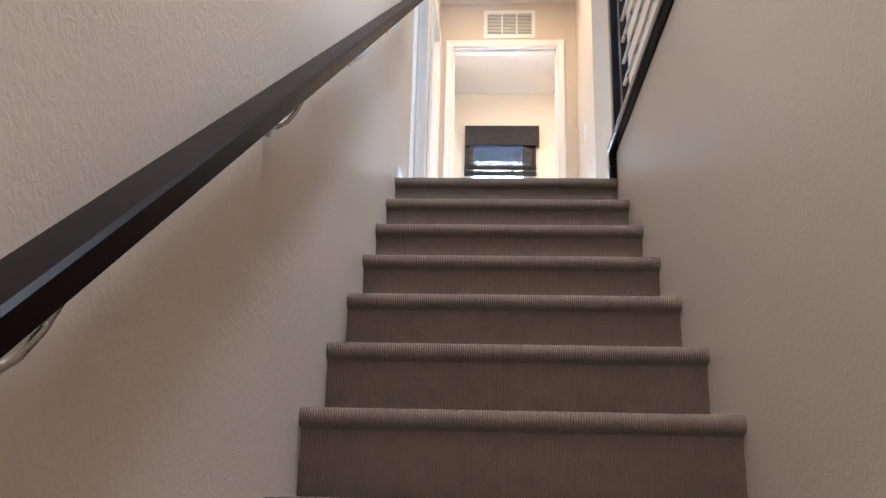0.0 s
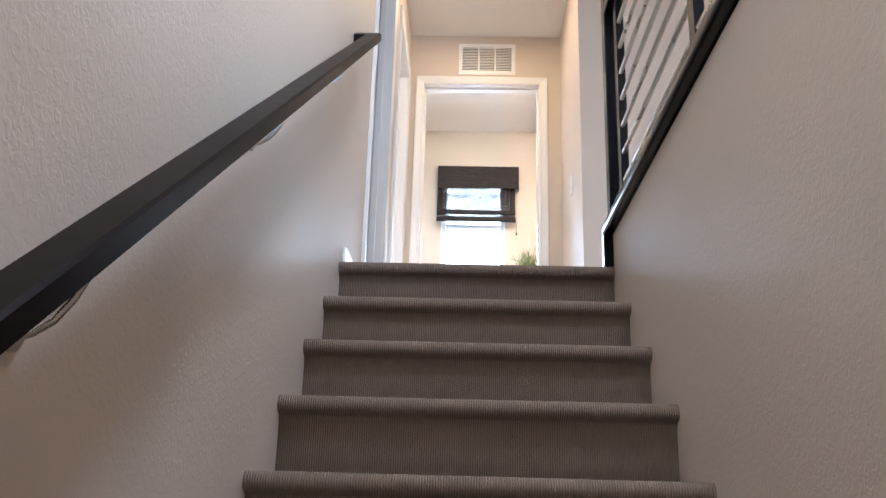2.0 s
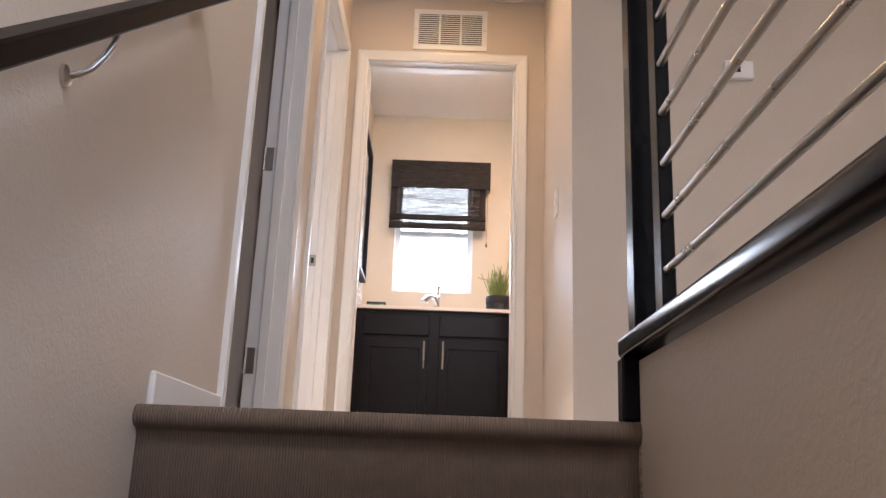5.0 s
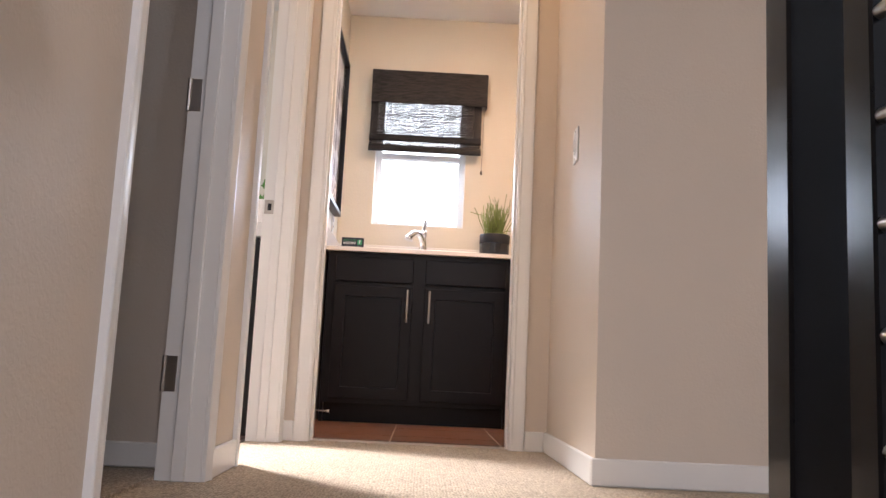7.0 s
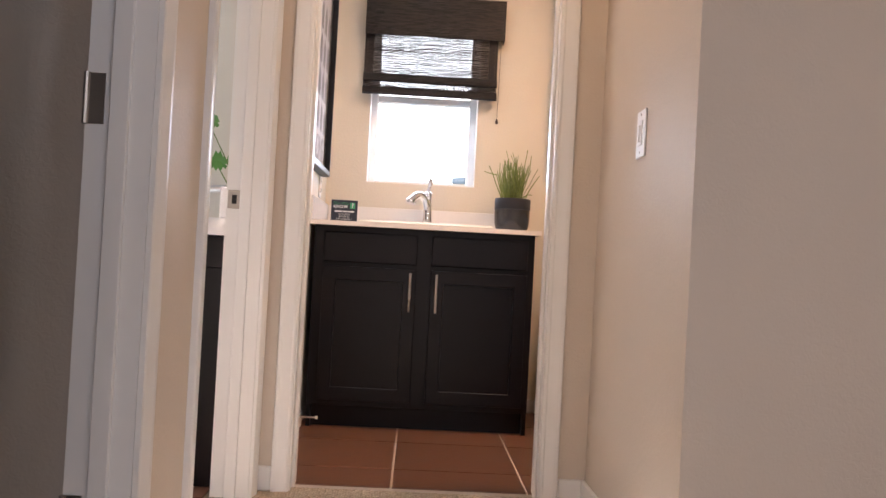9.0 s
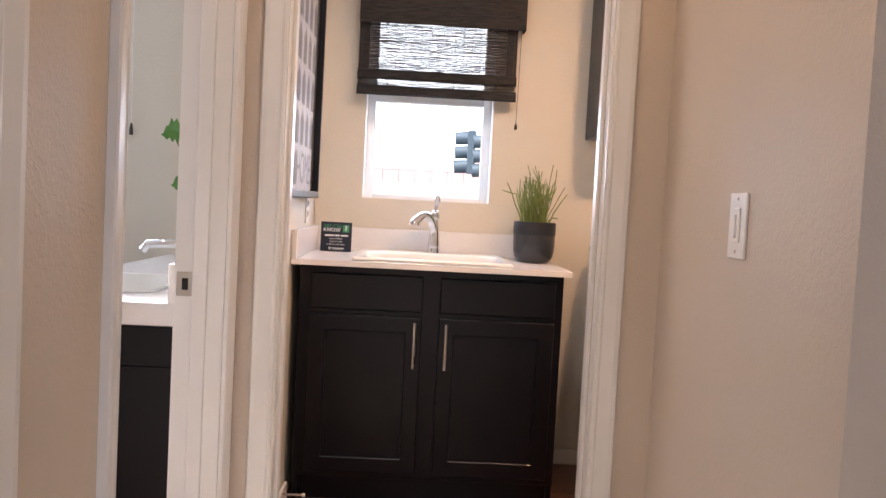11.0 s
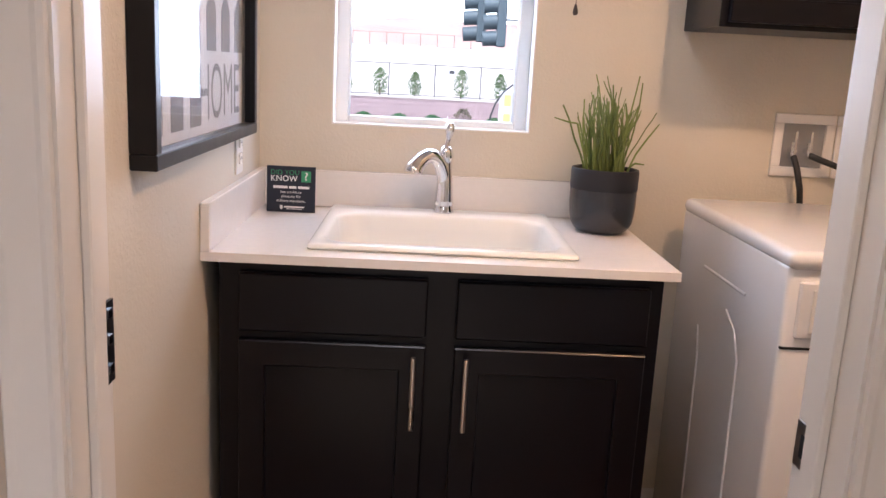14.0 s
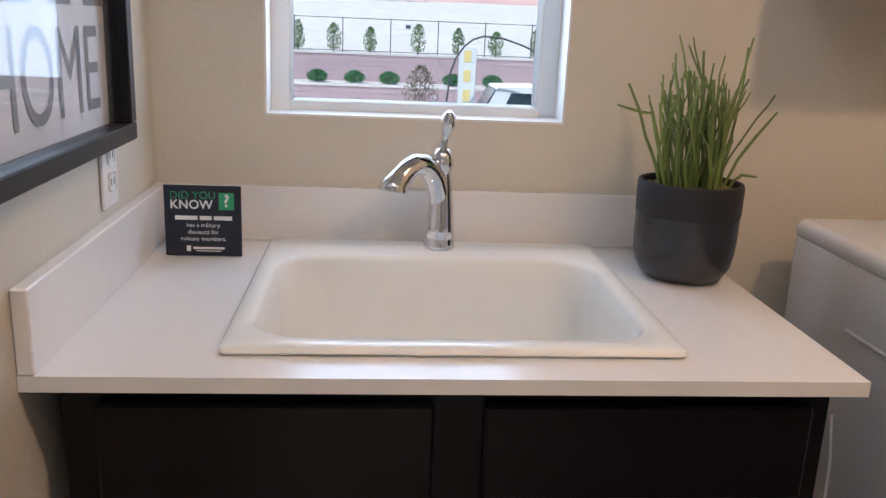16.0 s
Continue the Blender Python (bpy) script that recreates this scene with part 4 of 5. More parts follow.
def outlet_box():
    x0, x1, z0, z1 = 1.485, 1.662, 1.065, 1.245
    th = thing("washer_outlet_box", (1.58, BACK, z0), "white recessed washer supply box with two valves on the wall", "outlet box")
    f = 0.028
    boxes("box_frame", [(x0, x1, BACK - 0.008, BACK - 0.001, z0, z0 + f), (x0, x1, BACK - 0.008, BACK - 0.001, z1 - f, z1), (x0, x0 + f, BACK - 0.008, BACK - 0.001, z0 + f, z1 - f), (x1 - f, x1, BACK - 0.008, BACK - 0.001, z0 + f, z1 - f)], M["plastic"], th, bevel=0.002)
    boxes("box_back", [(x0 + f, x1 - f, BACK - 0.002, BACK - 0.0005, z0 + f, z1 - f)], M["grey_metal"], th)
    for i, x in enumerate((x0 + 0.055, x0 + 0.10)):
        bm = bmesh.new()
        tube(bm, [(x, BACK - 0.002, z0 + 0.075), (x, BACK - 0.03, z0 + 0.075)], 0.009, 10)
        tube(bm, [(x, BACK - 0.025, z0 + 0.06), (x, BACK - 0.025, z0 + 0.10)], 0.0085, 10)
        box(bm, x - 0.003, x + 0.003, BACK - 0.034, BACK - 0.028, z0 + 0.07, z0 + 0.13)
        part("valve", bm, M["chrome"], th, smooth=True)
    part("hose", tube(bmesh.new(), [(x0 + 0.055, BACK - 0.03, z0 + 0.06), (x0 + 0.06, BACK - 0.05, z0 + 0.03), (x0 + 0.075, BACK - 0.055, z0 - 0.03), (x0 + 0.09, BACK - 0.045, z0 - 0.12), (x0 + 0.10, BACK - 0.04, z0 - 0.4)], 0.009, 12), M["rubber"], th, "black supply hose", smooth=True)
    part("hose", tube(bmesh.new(), [(x0 + 0.10, BACK - 0.03, z0 + 0.065), (x0 + 0.14, BACK - 0.05, z0 + 0.05), (x0 + 0.20, BACK - 0.055, z0 + 0.03), (x0 + 0.26, BACK - 0.045, z0 - 0.06), (x0 + 0.28, BACK - 0.04, z0 - 0.4)], 0.009, 12), M["rubber"], th, "black supply hose", smooth=True)
    return th


outlet_box()


def dryer_plate():
    x0, x1, z0, z1 = 1.666, 1.80, 1.065, 1.245
    th = thing("dryer_outlet", (1.73, BACK, z0), "white wall plate with a dark recessed socket beside the supply box", "outlet")
    f = 0.028
    boxes("plate", [(x0, x1, BACK - 0.008, BACK - 0.001, z0, z0 + f), (x0, x1, BACK - 0.008, BACK - 0.001, z1 - f, z1), (x0, x0 + f, BACK - 0.008, BACK - 0.001, z0 + f, z1 - f), (x1 - f, x1, BACK - 0.008, BACK - 0.001, z0 + f, z1 - f)], M["plastic"], th, bevel=0.002)
    boxes("socket", [(x0 + f, x1 - f, BACK - 0.004, BACK - 0.0005, z0 + f, z1 - f)], M["rubber"], th, "black socket face")
    return th


dryer_plate()


# ---- small fittings in the hall ----
def air_grille():
    x0, x1, z0, z1 = 0.370, 0.777, 2.166, 2.413
    y = FAR
    th = thing("return_air_grille", (0.56, y, z0), "white louvred return air grille above the laundry doorway", "vent")
    f = 0.028
    boxes("grille_frame", [(x0, x1, y - 0.008, y - 0.001, z0, z0 + f), (x0, x1, y - 0.008, y - 0.001, z1 - f, z1), (x0, x0 + f, y - 0.008, y - 0.001, z0 + f, z1 - f), (x1 - f, x1, y - 0.008, y - 0.001, z0 + f, z1 - f)]
          + [(x0 + f + (x1 - x0 - 2 * f) * k / 3 - 0.006, x0 + f + (x1 - x0 - 2 * f) * k / 3 + 0.006, y - 0.008, y - 0.001, z0 + f, z1 - f) for k in (1, 2)], M["plastic"], th, bevel=0.001)
    boxes("backing", [(x0 + f, x1 - f, y - 0.0015, y - 0.0005, z0 + f, z1 - f)], M["dark_slot"], th)
    n = 15
    for c in range(3):
        a = x0 + f + (x1 - x0 - 2 * f) * c / 3 + (0.006 if c else 0)
        b = x0 + f + (x1 - x0 - 2 * f) * (c + 1) / 3 - (0.006 if c < 2 else 0)
        for k in range(n):
            z = z0 + f + (z1 - z0 - 2 * f) * (k + 0.5) / n
            pts = [(y - 0.0075, z - 0.006), (y - 0.0065, z - 0.0065), (y - 0.001, z + 0.003), (y - 0.002, z + 0.0035)]
            part("slat", prism(bmesh.new(), pts, "x", a, b), M["plastic"], th)
    for x in (x0 + 0.013, x1 - 0.013):
        part("screw", tube(bmesh.new(), [(x, y - 0.0095, (z0 + z1) / 2), (x, y - 0.006, (z0 + z1) / 2)], 0.004, 10), M["nickel"], th)
    return th


air_grille()


def light_switch():
    th = thing("light_switch", (XR, 2.09, 1.06), "white rocker light switch plate on the hall wall", "switch")
    boxes("plate", [(XR - 0.006, XR - 0.0005, 2.052, 2.135, 1.064, 1.192)], M["plastic"], th, bevel=0.002)
    boxes("rocker", [(XR - 0.009, XR - 0.006, 2.076, 2.110, 1.095, 1.163)], M["plastic"], th, bevel=0.0015)
    boxes("slider", [(XR - 0.013, XR - 0.009, 2.089, 2.097, 1.105, 1.150)], M["plastic"], th, bevel=0.001)
    for z in (1.078, 1.18):
        part("screw", tube(bmesh.new(), [(XR - 0.0075, 2.0935, z), (XR - 0.005, 2.0935, z)], 0.0032, 8), M["nickel"], th)
    return th


light_switch()


def thermostat():
    x0, x1, z0, z1 = 1.738, 1.86, 1.55, 1.635
    th = thing("thermostat", (1.77, CORNER, z0), "white wall thermostat with a small dark display", "thermostat")
    boxes("housing", [(x0, x1, CORNER - 0.026, CORNER - 0.0005, z0, z1)], M["plastic"], th, bevel=0.005)
    boxes("display", [(x0 + 0.03, x0 + 0.065, CORNER - 0.028, CORNER - 0.026, z0 + 0.03, z0 + 0.062)], M["dark_slot"], th, "dark display")
    return th


thermostat()


def wall_outlet(name, x, y, z, label):
    th = thing("wall_outlet", (x, y, z), label, "outlet")
    boxes("plate", [(x + 0.0005, x + 0.006, y, y + 0.072, z, z + 0.117)], M["plastic"], th, bevel=0.002)
    for dz in (0.025, 0.066):
        boxes("socket", [(x + 0.006, x + 0.009, y + 0.02, y + 0.052, z + dz, z + dz + 0.028)], M["plastic"], th, bevel=0.004)
        boxes("slot", [(x + 0.009, x + 0.0094, y + 0.028, y + 0.03, z + dz + 0.009, z + dz + 0.019), (x + 0.009, x + 0.0094, y + 0.041, y + 0.043, z + dz + 0.009, z + dz + 0.019)], M["dark_slot"], th)
    return th


wall_outlet("outlet", LW, 3.885, 1.035, "white wall outlet under the framed print")


def strike_plate(parent, x, y, z, along, label="satin nickel strike plate"):
    """A strike plate with its hole on a jamb that faces -y or -x."""
    if along == "y":
        bm = box(bmesh.new(), x - 0.022, x + 0.022, y - 0.0018, y, z - 0.029, z + 0.029, 0.0008)
        p = part("strike_plate", bm, M["nickel"], parent, label)
        part("hole", box(bmesh.new(), x - 0.009, x + 0.006, y - 0.0026, y - 0.0019, z - 0.014, z + 0.014), M["dark_slot"], p)
    else:
        s = 1 if along == "x" else -1
        bm = box(bmesh.new(), min(x, x + s * 0.0018), max(x, x + s * 0.0018), y - 0.022, y + 0.022, z - 0.029, z + 0.029, 0.0008)
        p = part("strike_plate", bm, M["nickel"], parent, label)
        a, b = x + s * 0.0019, x + s * 0.0026
        part("hole", box(bmesh.new(), min(a, b), max(a, b), y - 0.008, y + 0.008, z - 0.014, z + 0.014), M["dark_slot"], p)
    return p


strike_plate(d2, XL - 0.092, D2[1] , 0.918, "y")
strike_plate(d3, D3[1], FAR + 0.096, 0.908, "-x")
for z in (0.215, 0.97, 1.725):
    bm = box(bmesh.new(), XL - 0.116, XL - 0.086, D1[1] - 0.0022, D1[1], z, z + 0.092, 0.0008)
    tube(bm, [(XL - 0.119, D1[1] - 0.003, z), (XL - 0.119, D1[1] - 0.003, z + 0.092)], 0.006, 8)
    part("hinge", bm, M["nickel"], d1, "satin nickel butt hinge")
p = boxes("edge_plate", [(D3[0], D3[0] + 0.004, FAR + 0.088, FAR + 0.1185, 0.952, 1.048)], M["frame"], d3, "dark latch plate on the jamb")
for z in (0.965, 1.0, 1.03):
    boxes("catch", [(D3[0] + 0.004, D3[0] + 0.007, FAR + 0.096, FAR + 0.108, z, z + 0.010)], M["chrome"], p)


# ---- floor tiles ----
def tiles(parent_name, x0, x1, y0, y1, ox, oy, size=0.455, joint=0.008):
    floor = bpy.data.objects[parent_name]
    ix = math.floor((x0 - ox) / size)
    while ox + ix * size < x1:
        iy = math.floor((y0 - oy) / size)
        while oy + iy * size < y1:
            a, b = max(x0, ox + ix * size + joint / 2), min(x1, ox + (ix + 1) * size - joint / 2)
            c, d = max(y0, oy + iy * size + joint / 2), min(y1, oy + (iy + 1) * size - joint / 2)
            if b - a > 0.01 and d - c > 0.01:
                t = part("tile", box(bmesh.new(), a, b, c, d, -0.003 if parent_name == "floor_laundry" else -0.006, 0.0), M["tile"], floor)
            iy += 1
        ix += 1


tiles("floor_laundry", LW, 2.18, FAR + 0.05, BACK, 0.46, 3.36)
tiles("floor_bath", -2.48, LW - 0.13, 1.64, BACK, 0.46, 3.36)


# ---- bathroom seen through its doorway ----
def vanity():
    x0, x1, y0, y1, zt = -0.60, LW - 0.131, 2.56, 4.20, 0.86
    th = thing("bath_vanity", (-0.36, 3.4, 0), "espresso bathroom vanity with a white top and integral sink", "vanity")
    boxes("body", [(x0 + 0.03, x1, y0 + 0.012, y1, 0.0, 0.70), (x0 + 0.03, x0 + 0.05, y0 + 0.012, y1, 0.70, 0.80), (x0 + 0.05, x1, y0 + 0.012, y0 + 0.03, 0.70, 0.80)], M["espresso"], th, bevel=0.002)
    bx0, bx1, by0, by1 = -0.52, -0.24, 2.76, 3.22
    part("top", slab_with_hole(x0, x1, y0, y1, bx0, bx1, by0, by1, 0.805, zt), M["quartz"], th)
    boxes("backsplash", [(x1 - 0.02, x1, y0, y1, zt, zt + 0.1)], M["quartz"], th, bevel=0.002)
    rows = [(rounded(bx0 - 0.012, bx1 + 0.012, by0 - 0.012, by1 + 0.012, 0.05), zt + 0.001), (rounded(bx0 - 0.01, bx1 + 0.01, by0 - 0.01, by1 + 0.01, 0.05), zt + 0.006), (rounded(bx0 + 0.003, bx1 - 0.003, by0 + 0.003, by1 - 0.003, 0.05), zt + 0.004)]
    for d, z in ((0.01, -0.02), (0.02, -0.07), (0.04, -0.11), (0.08, -0.13)):
        rows.append((rounded(bx0 + d, bx1 - d, by0 + d, by1 - d, 0.05), zt + z))
    part("basin", loops(bmesh.new(), rows), M["enamel"], th, smooth=True)
    fx, fy = -0.185, 2.98
    bm = bmesh.new()
    tube(bm, [(fx, fy, zt), (fx, fy, zt + 0.11)], [0.024, 0.018], 20)
    tube(bm, [(fx, fy, zt + 0.10), (fx - 0.03, fy, zt + 0.125), (fx - 0.13, fy, zt + 0.118), (fx - 0.145, fy, zt + 0.10)], [0.014, 0.015, 0.013, 0.012], 14)
    box(bm, fx - 0.01, fx + 0.01, fy - 0.01, fy + 0.01, zt + 0.11, zt + 0.16, 0.003)
    part("faucet", bm, M["chrome"], th, "chrome basin faucet", smooth=True)
    return th


vanity()


def blind():
    th = thing("slatted_blind", ((BX0 + BX1) / 2, BACK - 0.02, 1.55), "white slatted blind half lowered, with a dark bottom rail", "blind")
    z = 1.595
    while z < 2.03:
        bm = prism(bmesh.new(), [(BACK + 0.012, z), (BACK + 0.036, z + 0.014), (BACK + 0.036, z + 0.0155), (BACK + 0.012, z + 0.0015)], "x", BX0 + 0.006, BX1 - 0.006)
        part("slat", bm, M["plastic"], th)
        z += 0.0185
    boxes("bottom_rail", [(BX0 + 0.006, BX1 - 0.006, BACK + 0.008, BACK + 0.04, 1.555, 1.592)], M["cord"], th, "dark brown bottom rail", bevel=0.003)
    boxes("head_rail", [(BX0 + 0.006, BX1 - 0.006, BACK + 0.005, BACK + 0.05, 2.01, 2.049)], M["plastic"], th)
    part("cord", tube(bmesh.new(), [(BX1 + 0.03, BACK - 0.02, 2.04), (BX1 + 0.035, BACK - 0.02, 1.42)], 0.0012, 6), M["plastic"], th)
    part("tassel", lathe(bmesh.new(), [(0.004, 0.05), (0.008, 0.03), (0.009, 0.0)], BX1 + 0.035, BACK - 0.02, 1.37, 10), M["cord"], th, smooth=True)
    return th


blind()


def leafy_plant():
    x, y, z = -0.36, 3.93, 0.86
    th = thing("leafy_plant", (x, y, z), "glossy green split-leaf plant in a white pot on the vanity", "plant")
    part("pot", lathe(bmesh.new(), [(0.05, 0), (0.06, 0.01), (0.065, 0.12), (0.06, 0.12), (0.055, 0.10)], x, y, z, 24), M["plastic"], th, smooth=True)
    rng = random.Random(9)
    for i, (dx, dy, h) in enumerate(((-0.16, -0.02, 0.50), (0.02, -0.08, 0.42), (0.10, 0.03, 0.36), (-0.05, 0.07, 0.33), (-0.10, -0.07, 0.30))):
        tip = Vector((x + dx, y + dy, z + h))
        part("stalk", tube(bmesh.new(), [(x, y, z + 0.09), (x + dx * 0.35, y + dy * 0.35, z + h * 0.6), tuple(tip)], 0.003, 6), M["stem"], th)
        bm = bmesh.new()
        n = 9
        mid = [bm.verts.new((tip.x + 0.012 * k - 0.05, tip.y - 0.004 * k, tip.z + 0.02 * math.sin(k / 8 * 3.1))) for k in range(n)]
        for s in (1, -1):
            edge = []
            for k in range(n):
                w = 0.05 * math.sin(math.pi * (k + 0.7) / (n + 0.4)) * (1.0 if k % 2 else 0.62)
                edge.append(bm.verts.new((mid[k].co.x + 0.01, mid[k].co.y - 0.3 * w * s, mid[k].co.z + s * w)))
            for k in range(n - 1):
                bm.faces.new((mid[k], mid[k + 1], edge[k + 1], edge[k]) if s > 0 else (mid[k + 1], mid[k], edge[k], edge[k + 1]))
        ob = part("leaf", bm, M["leaf"], th)
        sol = ob.modifiers.new("thick", "SOLIDIFY")
        sol.thickness = 0.001
    return th


leafy_plant()


# ---- ceiling fittings ----
def downlight(x, y, label):
    th = thing("recessed_downlight", (x, y, TOP - 0.006), label, "ceiling light")
    part("trim_ring", lathe(bmesh.new(), [(0.075, 0.0055), (0.08, 0.003), (0.078, 0.0), (0.065, 0.0), (0.062, 0.004)], x, y, TOP - 0.006, 32), M["plastic"], th, smooth=True)
    part("lens", lathe(bmesh.new(), [(0.06, 0.003), (0.06, 0.001)], x, y, TOP - 0.006, 24), M["lens"], th)
    return th


downlight(0.55, 1.9, "white recessed downlight glowing warm in the hall ceiling")
# assumed fittings for the two unseen fill lamps
downlight(0.47, -3.9, "assumed white recessed downlight over the stairs, out of view")
downlight(2.3, -0.3, "assumed white recessed downlight over the loft, out of view")
# spring door stop at the laundry baseboard
th = thing("door_stop_spring", (LW + BT, 3.50, 0.06), "small white-tipped spring door stop on the baseboard", "door stop")
part("spring", tube(bmesh.new(), [(LW + BT, 3.50, 0.06), (LW + 0.085, 3.50, 0.06)], 0.004, 10), M["steel"], th)
part("tip", tube(bmesh.new(), [(LW + 0.085, 3.50, 0.06), (LW + 0.096, 3.50, 0.06)], 0.0075, 12), M["plastic"], th)


# ---- outdoors, seen through the windows ----
GZ = -3.0
bm = bmesh.new()
xs = [-400, -120, -60, -30, -15, 0, 15, 30, 60, 120, 400]
ys = [(BACK + 0.16, GZ), (12, GZ), (38.0, GZ), (40.6, GZ + 1.8), (40.7, -0.12), (60, 0.9), (85, 3.2), (140, 5.5), (300, 8), (1500, 10), (3000, 10)]
grid = [[bm.verts.new((x, y, z)) for x in xs] for y, z in ys]
for a, b in zip(grid, grid[1:]):
    for k in range(len(xs) - 1):
        bm.faces.new((a[k], a[k + 1], b[k + 1], b[k]))
part("ground", bm, M["desert"], label="pale gravel ground rising beyond the retaining walls", kind="structure")
structure("road", [(-120, 120, 14, 30, GZ - 0.1, GZ + 0.02)], M["asphalt"])
# added glowing sheet far off, whitens the sky behind the yard
structure("glowing_sky_backdrop", [(-500, 500, 420, 421, -10, 170)], M["sky_glow"])
bm = bmesh.new()
rng = random.Random(11)
hill = [[bm.verts.new((-80 + 6 * i + rng.uniform(-2, 2), y, z + rng.uniform(-0.5, 0.5))) for i in range(30)] for y, z in ((88, 2.9), (95, 4.9), (110, 6.8), (130, 7.8), (150, 5.0))]
for a, b in zip(hill, hill[1:]):
    for k in range(29):
        bm.faces.new((a[k], a[k + 1], b[k + 1], b[k]))
part("red_bank", bm, M["red_earth"], label="bank of red graded earth", kind="structure")


def block_wall(name, x0, x1, y, z0, z1, label):
    th = thing(name, ((x0 + x1) / 2, y, z0), label, "retaining wall")
    boxes("core", [(x0, x1, y + 0.02, y + 0.3, z0, z1)], M["block"], th)
    bm = bmesh.new()
    rng = random.Random(3)
    z, row = z0, 0
    while z < z1 - 0.05:
        x = x0 - (0.2 if row % 2 else 0)
        while x < x1:
            d = rng.uniform(0.0, 0.02)
            box(bm, max(x0, x + 0.006), min(x1, x + 0.394), y - d, y + 0.02, z + 0.006, min(z + 0.194, z1))
            x += 0.4
        z += 0.2
        row += 1
    part("blocks", bm, M["block"], th, kind="stuff")
    boxes("cap", [(x0, x1, y - 0.04, y + 0.34, z1, z1 + 0.08)], M["cap"], th)
    return th


block_wall("upper_retaining_wall", -30, 14, 40.3, -1.6, -0.12, "pinkish grey block retaining wall below the fence")
block_wall("lower_retaining_wall", -30, 14, 38.0, GZ, -1.32, "lower pinkish grey block retaining wall")
boxes("planting_ledge", [(-30, 14, 38.34, 40.3, -1.6, -1.26)], M["cap"], label="gravel ledge between the two retaining walls", kind="structure")


def fence(x0, x1, y, z0, h, gap, label):
    th = thing("iron_fence", ((x0 + x1) / 2, y, z0), label, "fence")
    for z in (z0 + 0.08, z0 + h):
        part("fence_rail", tube(bmesh.new(), [(x0, y, z), (x1, y, z)], 0.017, 6), M["iron"], th)
    n = int((x1 - x0) / gap)
    for k in range(n + 1):
        part("fence_post", box(bmesh.new(), x0 + k * gap - 0.02, x0 + k * gap + 0.02, y - 0.02, y + 0.02, z0, z0 + h + 0.05), M["iron"], th)
    return th


fence(-28, 14, 40.5, -0.05, 1.45, 2.07, "thin black iron fence on the retaining wall")
fence(-8, 5, 84, 3.1, 1.2, 1.6, "distant dark iron fence on the slope")


def shrub(name, x, y, z, w, h, seed, mat, label, kind_name, dense=260):
    th = thing(name, (x, y, z), label, kind_name)
    rng = random.Random(seed)
    dense = int(dense * (3 if h < 1 else 1.9))
    part("stems" if h < 1 else "trunk", tube(bmesh.new(), [(x, y, z), (x + rng.uniform(-0.05, 0.05), y, z + h * 0.5), (x, y, z + h * 0.85)], [0.03 * max(1, h), 0.02, 0.008], 6), M["bark"], th)
    bm = bmesh.new()
    for _ in range(dense):
        u = rng.random()
        zz = z + h * (0.12 + 0.88 * u)
        r = w / 2 * math.sqrt(max(0.05, math.sin(math.pi * min(1, 0.15 + 0.85 * u)))) * math.sqrt(rng.random())
        a = rng.random() * 6.283
        c = Vector((x + r * math.cos(a), y + r * math.sin(a), zz))
        s = rng.uniform(0.03, 0.07) * (1 if h > 1 else 0.8)
        R = Euler((rng.random() * 6, rng.random() * 6, rng.random() * 6)).to_matrix()
        vs = [bm.verts.new(c + R @ Vector(v) * s) for v in ((-1, 0, 0), (0, -0.5, 0.2), (1, 0, 0), (0, 0.5, 0.2))]
        bm.faces.new(vs)
    part("crown", bm, mat, th)
    return th


for i, dx in enumerate((-0.092, -0.051, -0.009, 0.047, 0.094, 0.139, 0.187)):
    shrub("young_tree", 0.43 + dx * 38, 41.2, -0.1, 0.62 + 0.12 * (i % 2), 1.35 - 0.1 * (i % 3), 20 + i, M["tree"], "young slender tree behind the iron fence", "tree")["group"] = "trees along the fence"
for i, dx in enumerate((-0.112, -0.069, -0.026, 0.014, 0.088, 0.135)):
    shrub("round_shrub", 0.43 + dx * 36.6, 39.2, -1.27, 0.95, 0.52, 40 + i, M["bush"], "rounded green shrub on the ledge of the retaining wall", "shrub", 420)["group"] = "shrubs on the ledge"
shrub("street_tree", 1.89, 31.5, GZ, 1.45, 2.93, 60, M["dry_leaf"], "sparse brownish street tree by the road", "tree", 700)


def traffic_signal(x, y, z, label):
    th = thing("traffic_signal", (x, y, z), label, "traffic light")
    boxes("housing", [(x - 0.12, x + 0.08, y - 0.17, y + 0.17, z, z + 1.05)], M["signal"], th, bevel=0.02)
    for k in range(3):
        zc = z + 0.18 + 0.345 * k
        bm = bmesh.new()
        tube(bm, [(x - 0.12, y, zc), (x - 0.42, y, zc - 0.03)], [0.16, 0.155], 20, caps=False)
        tube(bm, [(x - 0.42, y, zc - 0.03), (x - 0.12, y, zc)], [0.145, 0.15], 20, caps=False)
        part("visor", bm, M["signal"], th, smooth=True)
        part("lamp_disc", tube(bmesh.new(), [(x - 0.12, y, zc), (x - 0.135, y, zc)], 0.14, 20), M["grey_metal"], th)
    return th


traffic_signal(1.72, 21.2, 1.92, "dark traffic signal head with tunnel visors")
traffic_signal(2.12, 20.6, 1.82, "dark traffic signal head with tunnel visors")
th = thing("signal_mast", (5.3, 21.0, GZ), "grey steel mast carrying the traffic signals", "pole")
part("mast", tube(bmesh.new(), [(5.3, 20.9, GZ), (5.3, 20.9, 4.6)], [0.10, 0.08], 16), M["cap"], th, smooth=True)
part("bracket_arm", tube(bmesh.new(), [(5.3, 20.9, 2.42), (1.72, 21.05, 2.42)], 0.026, 8), M["grey_metal"], th)
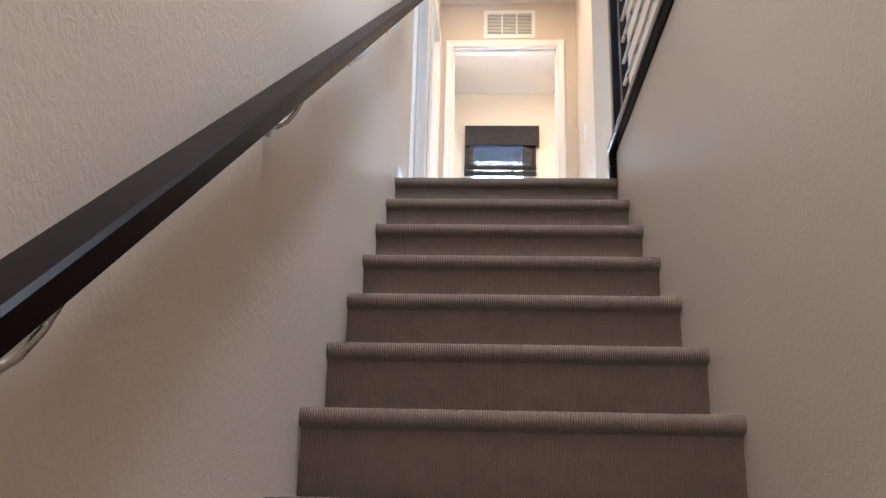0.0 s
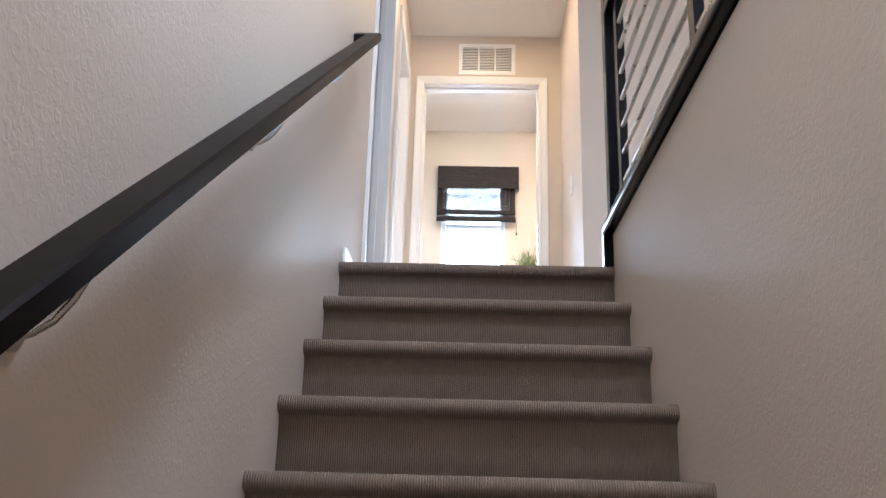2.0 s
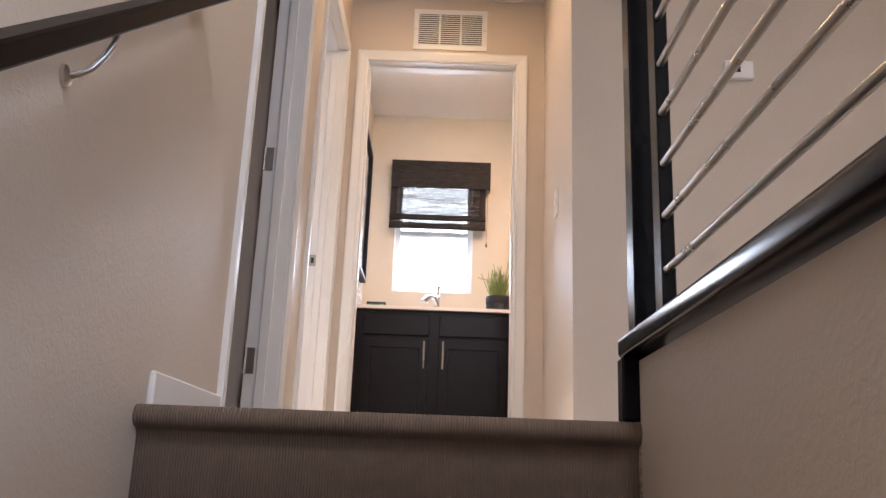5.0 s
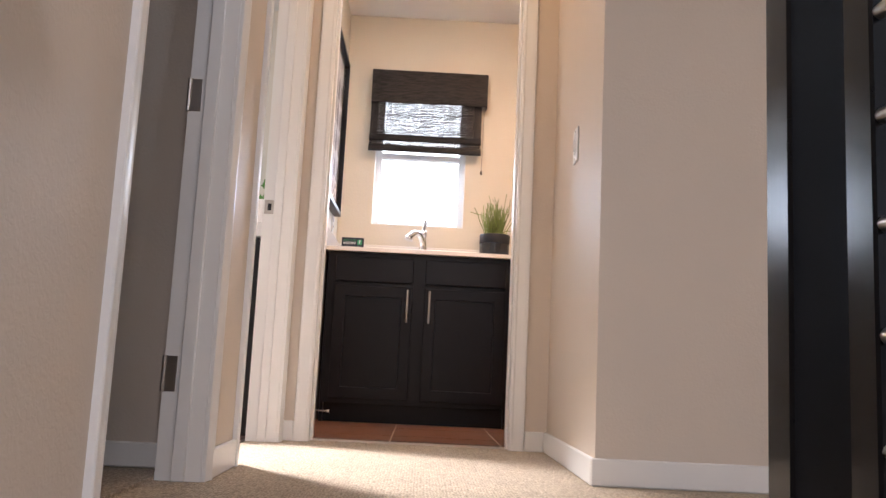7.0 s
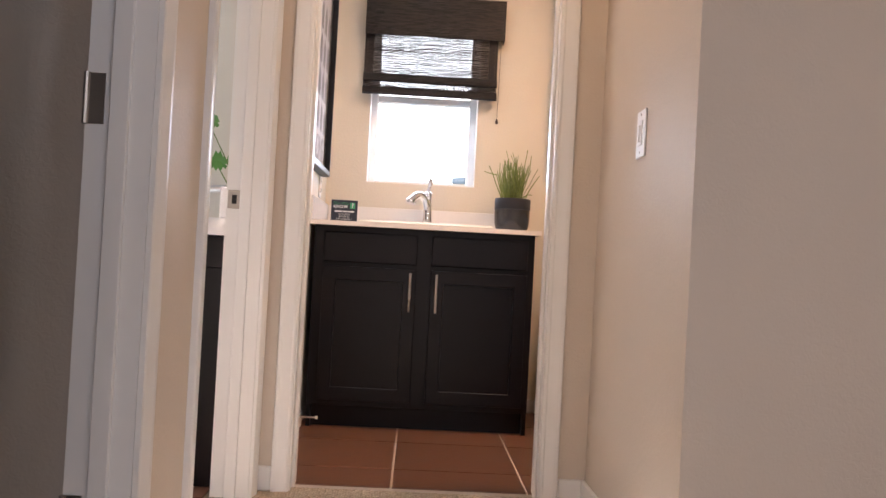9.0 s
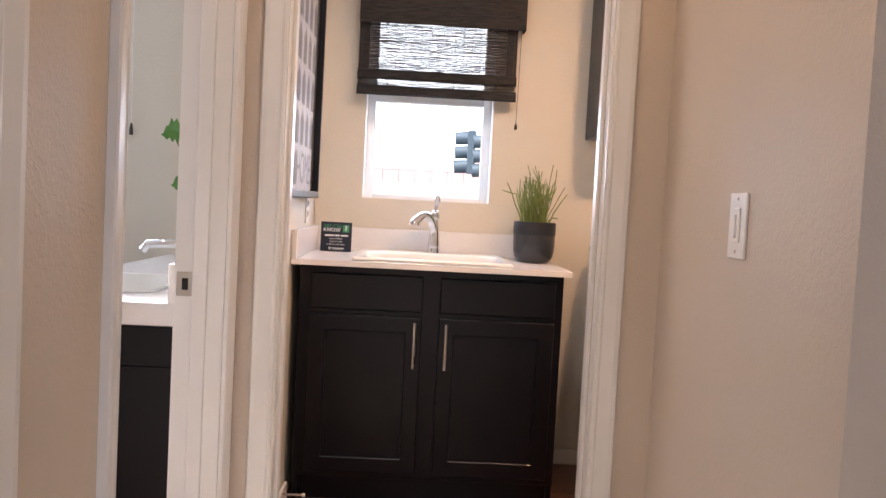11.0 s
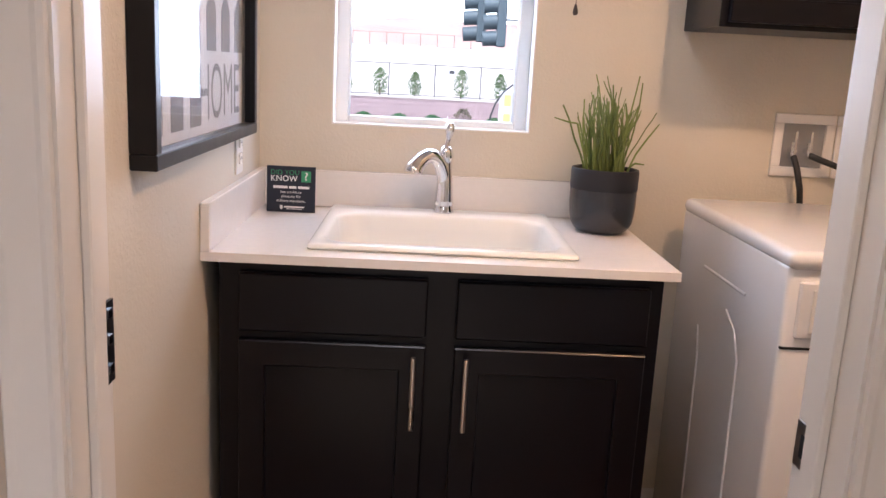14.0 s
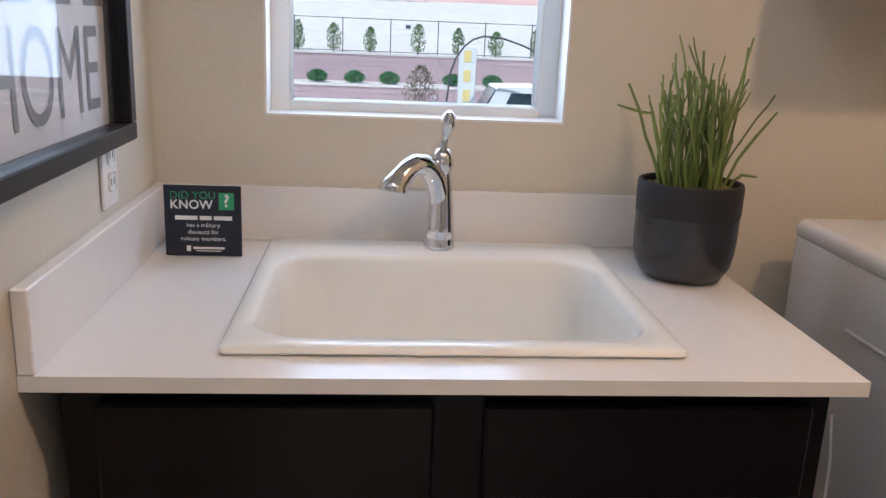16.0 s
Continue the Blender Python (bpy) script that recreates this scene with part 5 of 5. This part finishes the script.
th = thing("curved_cable", (3.0, 26, GZ), "black cable hanging in a tall loop over the road", "cable")
part("cable", tube(bmesh.new(), [(2.32, 26, GZ), (2.34, 26, -0.8), (2.42, 26, 0.03), (2.55, 26, 0.42), (2.76, 26, 0.74), (3.0, 26, 0.94), (3.3, 26, 1.04), (3.84, 26, 0.99), (4.4, 26, 0.82), (4.98, 26, 0.56), (6.2, 26, -0.1)], 0.026, 8), M["iron"], th, smooth=True)


def truck():
    x, y, up = 3.15, 28.0, 1.12  # the cab is a tall one
    th = thing("white_truck", (x + 1.6, y, GZ), "white flatbed truck with an open rear frame parked on the road", "truck")
    cab = [(x, 0.55), (x, 1.45), (x + 0.35, 1.62), (x + 0.75, 2.33), (x + 2.0, 2.36), (x + 2.1, 2.2), (x + 2.1, 0.55)]
    part("cab", prism(bmesh.new(), [(a, GZ + b * up) for a, b in cab], "y", y - 0.95, y + 0.95), M["truck_white"], th)
    part("windshield", prism(bmesh.new(), [(x + 0.36, GZ + 1.66 * up), (x + 0.30, GZ + 1.68 * up), (x + 0.70, GZ + 2.29 * up), (x + 0.76, GZ + 2.27 * up)], "y", y - 0.85, y + 0.85), M["truck_glass"], th)
    part("side_window", prism(bmesh.new(), [(x + 0.85, GZ + 1.6 * up), (x + 1.15, GZ + 2.2 * up), (x + 1.85, GZ + 2.2 * up), (x + 1.85, GZ + 1.6 * up)], "y", y - 0.97, y - 0.94), M["truck_glass"], th)
    boxes("bed", [(x + 2.15, x + 5.4, y - 1.0, y + 1.0, GZ + 0.8 * up, GZ + 1.05 * up)], M["truck_white"], th)
    boxes("rack", [(x + 2.2, x + 2.27, y - 0.98, y - 0.9, GZ + 1.05 * up, GZ + 2.9 * up), (x + 3.6, x + 3.67, y - 0.98, y - 0.9, GZ + 1.05 * up, GZ + 2.9 * up), (x + 2.27, x + 3.6, y - 0.98, y - 0.9, GZ + 2.82 * up, GZ + 2.9 * up)], M["truck_white"], th)
    for wx in (x + 0.9, x + 4.4):
        w = part("tyre", tube(bmesh.new(), [(wx, y - 1.0, GZ + 0.42), (wx, y - 0.72, GZ + 0.42)], 0.42, 24), M["rubber"], th, smooth=True)
        part("rim", tube(bmesh.new(), [(wx, y - 1.01, GZ + 0.42), (wx, y - 0.99, GZ + 0.42)], 0.22, 16), M["grey_metal"], w)
    return th


truck()
th = thing("banner_pole", (3.15, 27.0, GZ), "white pole with a strip of faded yellow lettering", "pole")
boxes("pole", [(2.74, 3.24, 27.0, 27.15, GZ, 0.74)], M["truck_white"], th, bevel=0.02)
boxes("yellow_marks", [(2.88, 3.08, 26.985, 26.998, 0.30 - 0.55 * k, 0.62 - 0.55 * k) for k in range(5)], M["yellow"], th, "unreadable yellow marks")
th = thing("fence_plate", (1.73, 40.44, 1.0), "small white plate with a dark square on the iron fence", "sign")
boxes("plate", [(1.52, 1.94, 40.44, 40.47, 0.98, 1.26)], M["truck_white"], th)
boxes("dark_square", [(1.62, 1.84, 40.425, 40.438, 1.05, 1.20)], M["iron"], th)
# unseen closed roof and outer skin, added to keep the sun out of the house
structure("sun_block_roof", [(-2.9, 4.6, -6.6, BACK + 0.35, TOP + 0.3, TOP + 0.4)], M["stucco"])
structure("sun_block_wall", [(-2.9, -2.62, -6.6, BACK + 0.15, GZ, TOP + 0.3), (4.34, 4.6, -6.6, BACK + 0.15, GZ, TOP + 0.3), (-2.62, 4.34, -6.6, -6.4, GZ - 1, TOP + 0.3),
                         (2.32, 4.34, BACK - 0.1, BACK + 0.15, GZ, TOP + 0.3), (-2.62, 4.34, BACK - 0.05, BACK + 0.15, GZ, -0.31)], M["stucco"])
# assumed body for the laundry fill lamp, out of view
th = thing("ceiling_fill_panel", (0.52, 2.95, TOP - 0.05), "added white fill light panel on the laundry ceiling, out of view", "ceiling light")
boxes("housing", [(0.24, 0.80, 2.80, 3.10, TOP - 0.022, TOP - 0.0005)], M["plastic"], th, bevel=0.004)
boxes("diffuser", [(0.25, 0.79, 2.81, 3.09, TOP - 0.05, TOP - 0.022)], M["lens"], th, bevel=0.01)
